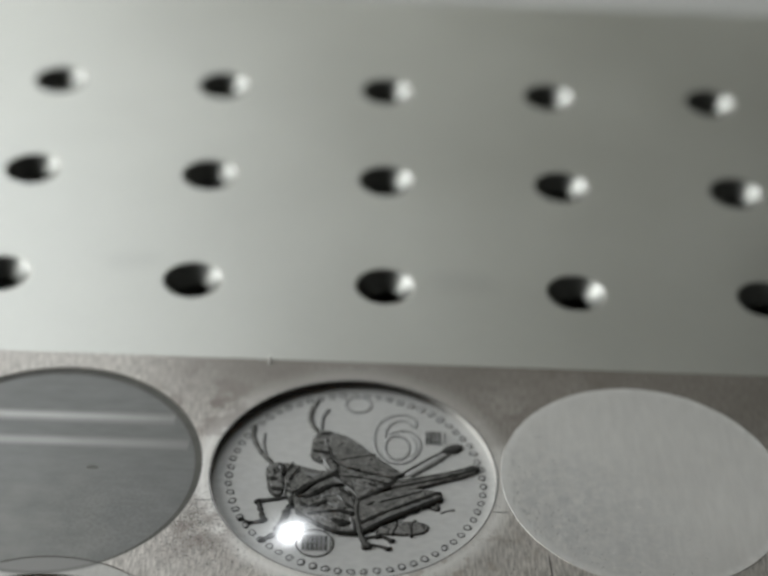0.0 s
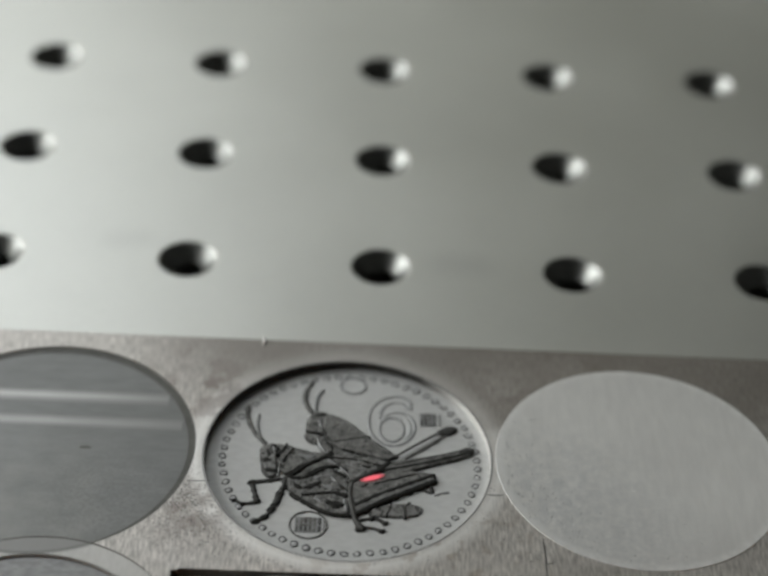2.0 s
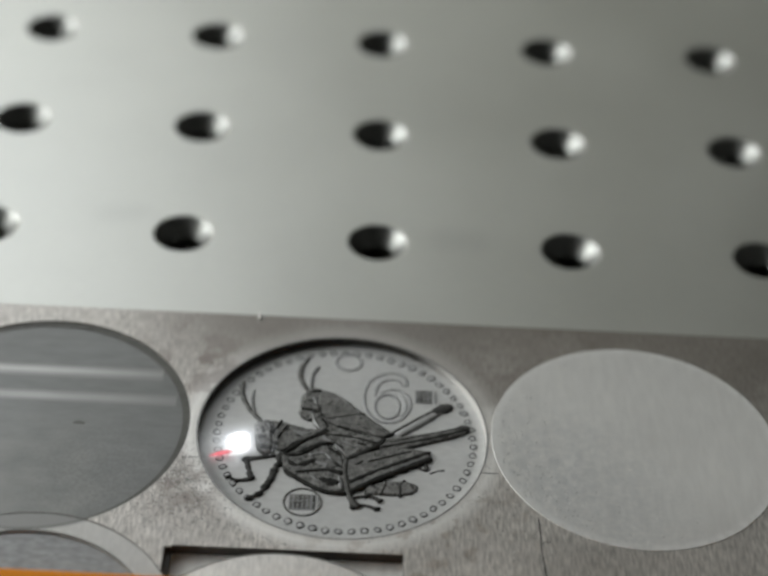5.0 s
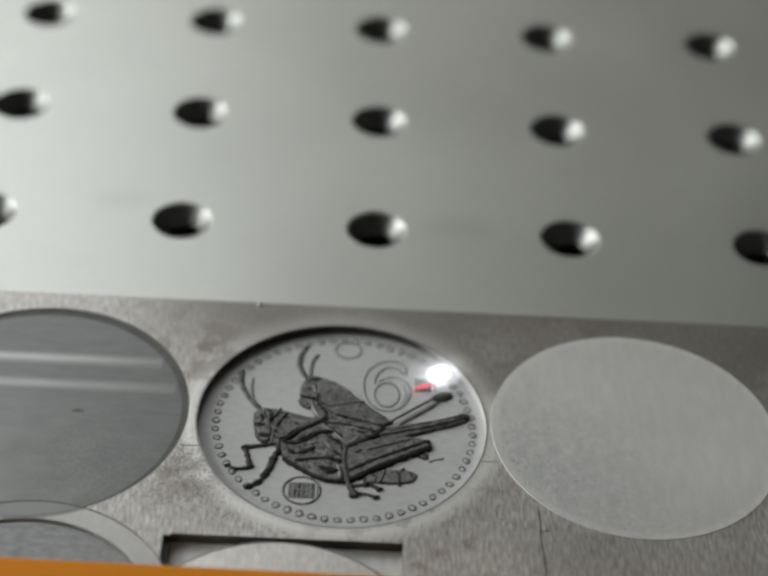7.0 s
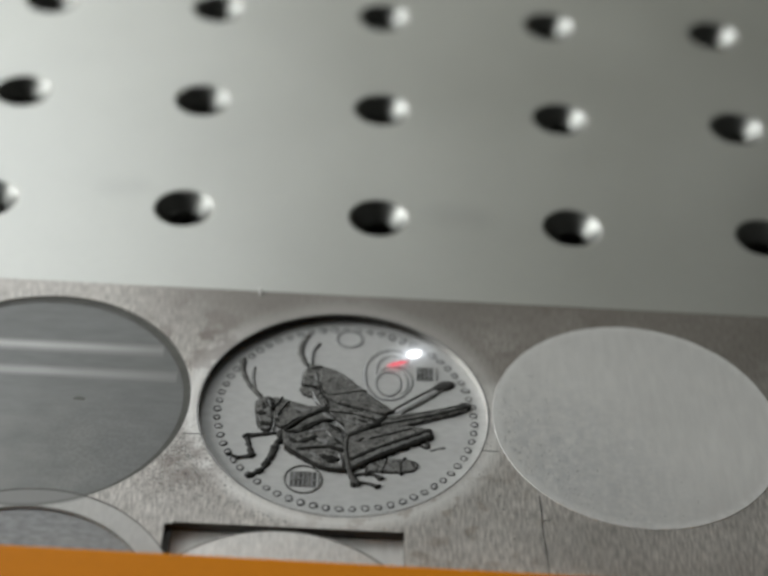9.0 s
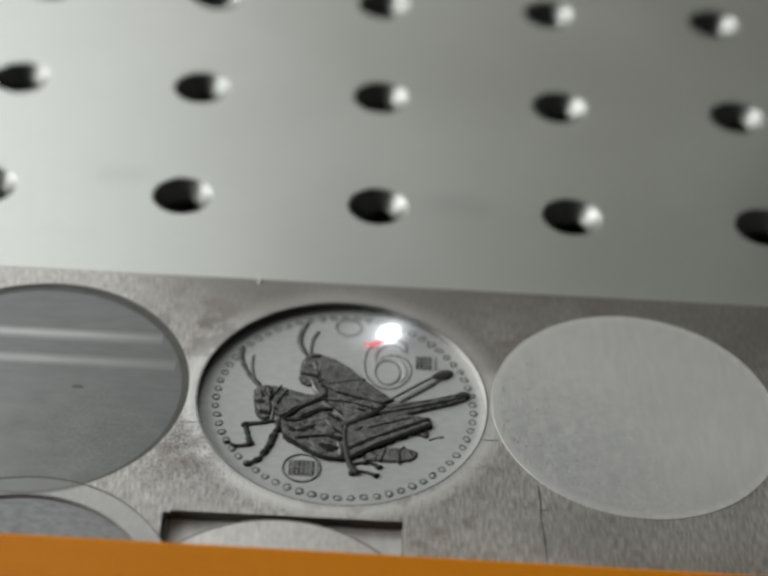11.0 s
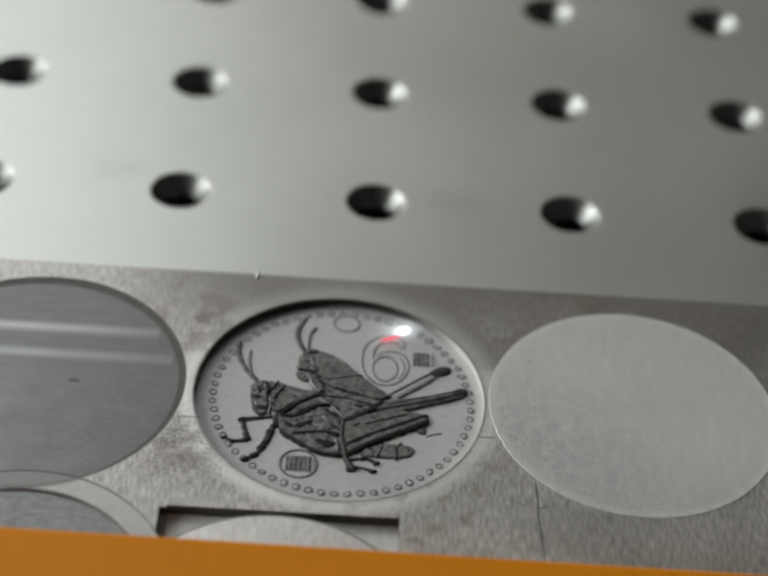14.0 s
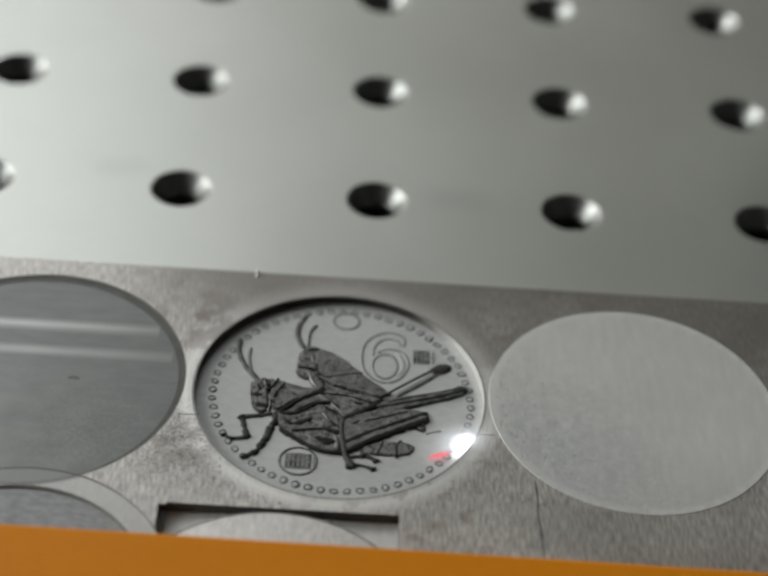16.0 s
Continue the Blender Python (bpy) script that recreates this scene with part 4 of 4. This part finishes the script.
SPARK_WAY = [
    (0, -7.9, -10.4), (0.1, -13.0, -11.8), (0.2, -13.0, -11.9), (0.3, -13.1, -11.7), (0.4, -13.2, -11.6), (0.5, -12.1, -10.9),
    (0.6, None, None), (0.7, 14.2, -1.3), (0.8, 13.9, -1.3), (0.9, 13.5, -0.7), (1, 12.8, -1.5), (1.1, 12.6, -1.1), (1.2, 15.4, 0.2),
    (1.3, 14.7, 0.0), (1.4, 13.6, -0.2), (1.5, 17.4, 2.4), (1.6, None, None), (1.7, -13.6, -8.8), (1.8, -10.1, -6.9), (1.9, None, None),
    (2, None, None), (2.1, 16.5, 2.3), (2.2, -13.8, -8.0), (2.3, -12.9, -7.7), (2.4, None, None), (2.5, -11.2, -6.4), (2.6, 12.6, 3.1),
    (2.7, 14.5, 3.4), (2.8, 15.7, 3.5), (2.9, 16.9, 4.8), (3, 11.8, 3.0), (3.1, 14.0, 4.0), (3.2, 12.0, 3.2), (3.3, 6.0, 2.1),
    (3.4, 6.1, 2.0), (3.5, -13.0, -4.6), (3.6, 16.4, 6.3), (3.7, 5.4, 2.7), (3.8, -14.4, -4.4), (3.9, 7.3, 3.3), (4, 16.3, 6.7),
    (4.1, 5.4, 2.8), (4.2, -12.6, -3.1), (4.4, 12.0, 3.5), (4.6, -11.9, -2.1), (4.8, 4.7, 2.4), (5, -13.8, -1.9), (5.2, 8.3, 3.9),
    (5.4, -9.9, -0.3), (5.6, 11.5, 5.4), (5.8, -11.3, 0.0), (6, 4.5, 4.3), (6.3, 2.5, 6.0), (6.4, 6.9, 7.4), (6.5, -17.6, -0.3),
    (6.6, -15.1, 0.9), (6.7, None, None), (6.8, None, None), (6.9, -13.3, 1.1), (7, 12.6, 10.6), (7.1, -9.4, 3.0), (7.2, -12.8, 1.8),
    (7.3, 13.7, 11.1), (7.4, -17.6, 0.6), (7.5, -14.1, 1.9), (7.6, 10.7, 11.2), (7.7, -8.1, 4.2), (7.8, 12.9, 12.0), (7.9, -13.9, 2.3),
    (8, 4.4, 9.5), (8.1, 12.6, 12.3), (8.2, -16.4, 2.5), (8.3, 10.1, 11.5), (8.4, -17.4, 2.3), (8.5, 5.8, 10.8), (8.6, -17.4, 2.8),
    (8.7, 9.2, 12.2), (8.8, 11.4, 13.4), (8.9, -11.7, 5.3), (9, 8.9, 12.6), (9.1, 8.2, 12.7), (9.2, -15.2, 4.9), (9.4, 12.0, 12.0),
    (9.6, -11.0, 6.7), (9.8, 4.9, 11.1), (10, -13.3, 7.0), (10.2, 8.0, 12.8), (10.4, -8.7, 9.0), (10.6, 10.8, 13.4), (10.8, -11.7, 9.2),
    (11, 5.7, 14.0), (11.3, 0.1, 14.6), (11.4, -15.6, 8.2), (11.5, 6.1, 16.5), (11.6, -5.2, 12.5), (11.7, -8.3, 12.0), (11.8, -0.2, 15.0),
    (11.9, -3.3, 14.5), (12, -14.2, 10.4), (12.1, -9.4, 11.7), (12.2, -8.6, 12.2), (12.3, -14.1, 10.6), (12.4, -12.8, 11.5),
    (12.5, -13.1, 11.7), (12.6, -8.3, 13.5), (12.7, 1.3, 17.6), (12.8, -12.7, 12.2), (12.9, -8.6, 15.3), (13, -12.1, 12.7), (13.1, -3.4, 16.3),
    (13.2, -11.4, 13.4), (13.3, -6.5, 16.4), (13.4, None, None), (13.5, -10.7, -5.6), (13.6, None, None), (13.7, None, None),
    (13.8, None, None), (13.9, None, None), (14, 7.8, 14.2), (14.1, 11.1, 13.7), (14.2, 10.4, -6.3), (14.3, None, None), (14.4, 4.7, -17.0),
    (14.5, 11.7, -13.1), (14.6, 11.8, -13.1), (14.7, 8.7, -15.2), (14.8, 5.3, -16.3), (14.9, 12.6, -11.6), (15, 5.1, -15.9),
    (15.1, 0.8, -17.6), (15.2, 9.8, -12.7), (15.3, -1.5, -17.5), (15.4, 10.4, -12.1), (15.5, 15.4, -8.5), (15.6, -2.2, -17.5),
    (15.7, 10.6, -11.1), (15.8, 16.6, -5.9), (15.9, 15.8, -7.6), (16, 15.9, -7.6),
]
POINTER_WAY = [
    (0, -9.6, -12.3), (0.1, -15.7, -13.8), (0.2, -15.3, -13.6), (0.3, -15.9, -13.8), (0.4, -15.8, -13.6), (0.5, -14.1, -13.9),
    (0.6, -0.5, -8.0), (0.7, 12.2, -3.2), (0.8, 10.9, -2.8), (0.9, 11.3, -3.5), (1, 10.6, -3.4), (1.1, 10.3, -3.3), (1.2, 13.3, -1.4),
    (1.3, 9.0, -3.7), (1.4, -0.2, -6.8), (1.5, 15.2, -1.3), (1.6, -4.5, -7.2), (1.7, -16.3, -11.2), (1.8, -12.9, -10.0), (1.9, 1.3, -4.2),
    (2, 3.0, -3.5), (2.1, 14.5, 0.0), (2.2, -14.3, -9.2), (2.3, -13.7, -9.6), (2.4, -5.5, -6.2), (2.5, -12.8, -8.8), (2.6, 2.7, -2.4),
    (2.7, 12.9, 0.6), (2.8, 12.9, 0.8), (2.9, 15.0, 2.2), (3, 12.0, 0.5), (3.1, 13.0, 0.8), (3.2, -5.7, -4.2), (3.3, -3.8, -3.3),
    (3.4, -6.4, -4.5), (3.5, -15.3, -7.3), (3.6, 14.4, 3.4), (3.7, 2.9, 0.8), (3.8, -15.6, -6.2), (3.9, 3.7, 0.9), (4, 14.3, 3.9),
    (4.1, 3.1, 1.1), (4.2, -9.4, -3.2), (4.4, 10.0, 1.1), (4.6, -13.9, -4.5), (4.8, 2.7, -0.0), (5, -15.8, -4.3), (5.2, 6.3, 1.5),
    (5.4, -11.9, -2.7), (5.6, 9.5, 3.0), (5.8, -13.3, -2.4), (6, 2.5, 1.9), (6.3, 1.2, 3.9), (6.4, 5.7, 5.3), (6.5, -19.6, -2.8),
    (6.6, -16.9, -2.3), (6.7, -1.9, 3.7), (6.8, -2.1, 3.7), (6.9, -15.6, -0.6), (7, 10.4, 8.0), (7.1, -12.8, 0.5), (7.2, -14.5, -0.0),
    (7.3, 11.7, 8.9), (7.4, -19.8, -1.0), (7.5, -15.6, 0.0), (7.6, 8.6, 8.3), (7.7, -9.9, 2.1), (7.8, 10.9, 9.4), (7.9, -14.8, 0.1),
    (8, 2.5, 6.9), (8.1, 11.2, 9.9), (8.2, -17.0, 0.0), (8.3, 6.4, 8.8), (8.4, -19.8, 0.7), (8.5, 2.7, 7.9), (8.6, -19.8, 1.2),
    (8.7, 6.7, 9.4), (8.8, 9.2, 10.6), (8.9, -13.6, 3.0), (9, 6.7, 10.0), (9.1, 4.8, 9.9), (9.2, -16.9, 2.1), (9.4, 10.0, 9.6),
    (9.6, -13.0, 4.3), (9.8, 2.9, 8.7), (10, -15.3, 4.6), (10.2, 6.0, 10.4), (10.4, -10.7, 6.6), (10.6, 8.8, 11.0), (10.8, -13.7, 6.8),
    (11, 3.7, 11.6), (11.3, -2.0, 11.5), (11.4, -18.4, 7.2), (11.5, 4.1, 13.7), (11.6, -7.3, 9.8), (11.7, -11.6, 8.7), (11.8, -2.1, 12.3),
    (11.9, -4.8, 11.7), (12, -15.2, 7.7), (12.1, -13.0, 9.5), (12.2, -12.1, 9.4), (12.3, -17.8, 8.7), (12.4, -14.6, 8.6), (12.5, -14.3, 9.1),
    (12.6, -10.0, 11.7), (12.7, -3.1, 14.5), (12.8, -16.4, 11.3), (12.9, -10.5, 12.7), (13, -15.5, 10.7), (13.1, -4.7, 13.7),
    (13.2, -13.1, 10.9), (13.3, -8.2, 14.0), (13.4, -14.5, 1.3), (13.5, -13.0, -7.6), (13.6, -4.6, 11.3), (13.7, -5.4, 5.8),
    (13.8, 13.4, -0.3), (13.9, -0.1, 1.7), (14, 6.2, 12.0), (14.1, 6.2, 6.8), (14.2, 7.5, -6.2), (14.3, -1.7, -14.1), (14.4, 3.7, -19.5),
    (14.5, 9.0, -14.4), (14.6, 10.9, -16.6), (14.7, 6.8, -15.6), (14.8, 4.4, -19.3), (14.9, 10.1, -13.7), (15, 2.6, -16.8), (15.1, -2.7, -20.6),
    (15.2, 7.4, -15.3), (15.3, -3.5, -19.8), (15.4, 7.9, -14.5), (15.5, 12.4, -11.5), (15.6, -4.3, -20.2), (15.7, 8.4, -13.5),
    (15.8, 14.7, -8.5), (15.9, 13.1, -10.4), (16, 12.8, -9.9),
]


# moments at which the red pointer is not seen
UNLIT = (0.0, 0.5, 0.7, 2.2, 3.6, 6.5, 7.4, 7.7, 8.2, 15.7)
# lean of the red streak where it differs
TURN = {13.6: 40, 13.7: -25, 13.8: -48, 14.1: 62, 14.2: -80, 14.3: -38}


# moments at which the spark is weak and lies lower in the coin
SMALL = {2.5: 0.0004, 8.0: 0.00125, 9.0: 0.0012, 13.5: 0.0003, 14.0: 0.0012, 15.0: 0.0011}


def motions():
    rows, last = [], (0.0, 0.0)
    for t, x, y in SPARK_WAY:
        if x is not None:
            last = (x, y)
        # the beam is off where no place is given: the spark sinks out of the surface
        drop = 0.0032 if x is None else SMALL.get(t, 0.0)
        rows.append((t, pose(COIN.x + last[0] * MM, COIN.y + last[1] * MM, COIN.z - drop, 0, 0, 24)))
    walk(spark, rows)
    # the glint shows twice for a moment, else it lies under the coin's face
    under = COIN.z - 0.0015
    walk(glint, [(0.0, pose(COIN.x - 0.0079, COIN.y - 0.0076, under)), (1.3, pose(COIN.x - 0.0079, COIN.y - 0.0076, under)),
                 (1.4, pose(COIN.x - 0.0079, COIN.y - 0.0076, COIN.z)), (1.5, pose(COIN.x - 0.0079, COIN.y - 0.0076, under)),
                 (3.1, pose(COIN.x - 0.0019, COIN.y - 0.0006, under)), (3.2, pose(COIN.x - 0.0019, COIN.y - 0.0006, COIN.z)),
                 (3.5, pose(COIN.x - 0.0019, COIN.y - 0.0006, COIN.z)), (3.6, pose(COIN.x - 0.0019, COIN.y - 0.0006, under)),
                 (16.0, pose(COIN.x - 0.0019, COIN.y - 0.0006, under))])
    rows = []
    for t, x, y in POINTER_WAY:
        r = math.hypot(x, y)
        z = COIN.z + 0.0004 if r < 18.7 else 0.0051
        if t in UNLIT:
            z -= 0.0016
        rows.append((t, pose(COIN.x + x * MM, COIN.y + y * MM, z, 0, 0, TURN.get(t, 22))))
    walk(pointer, rows)


motions()
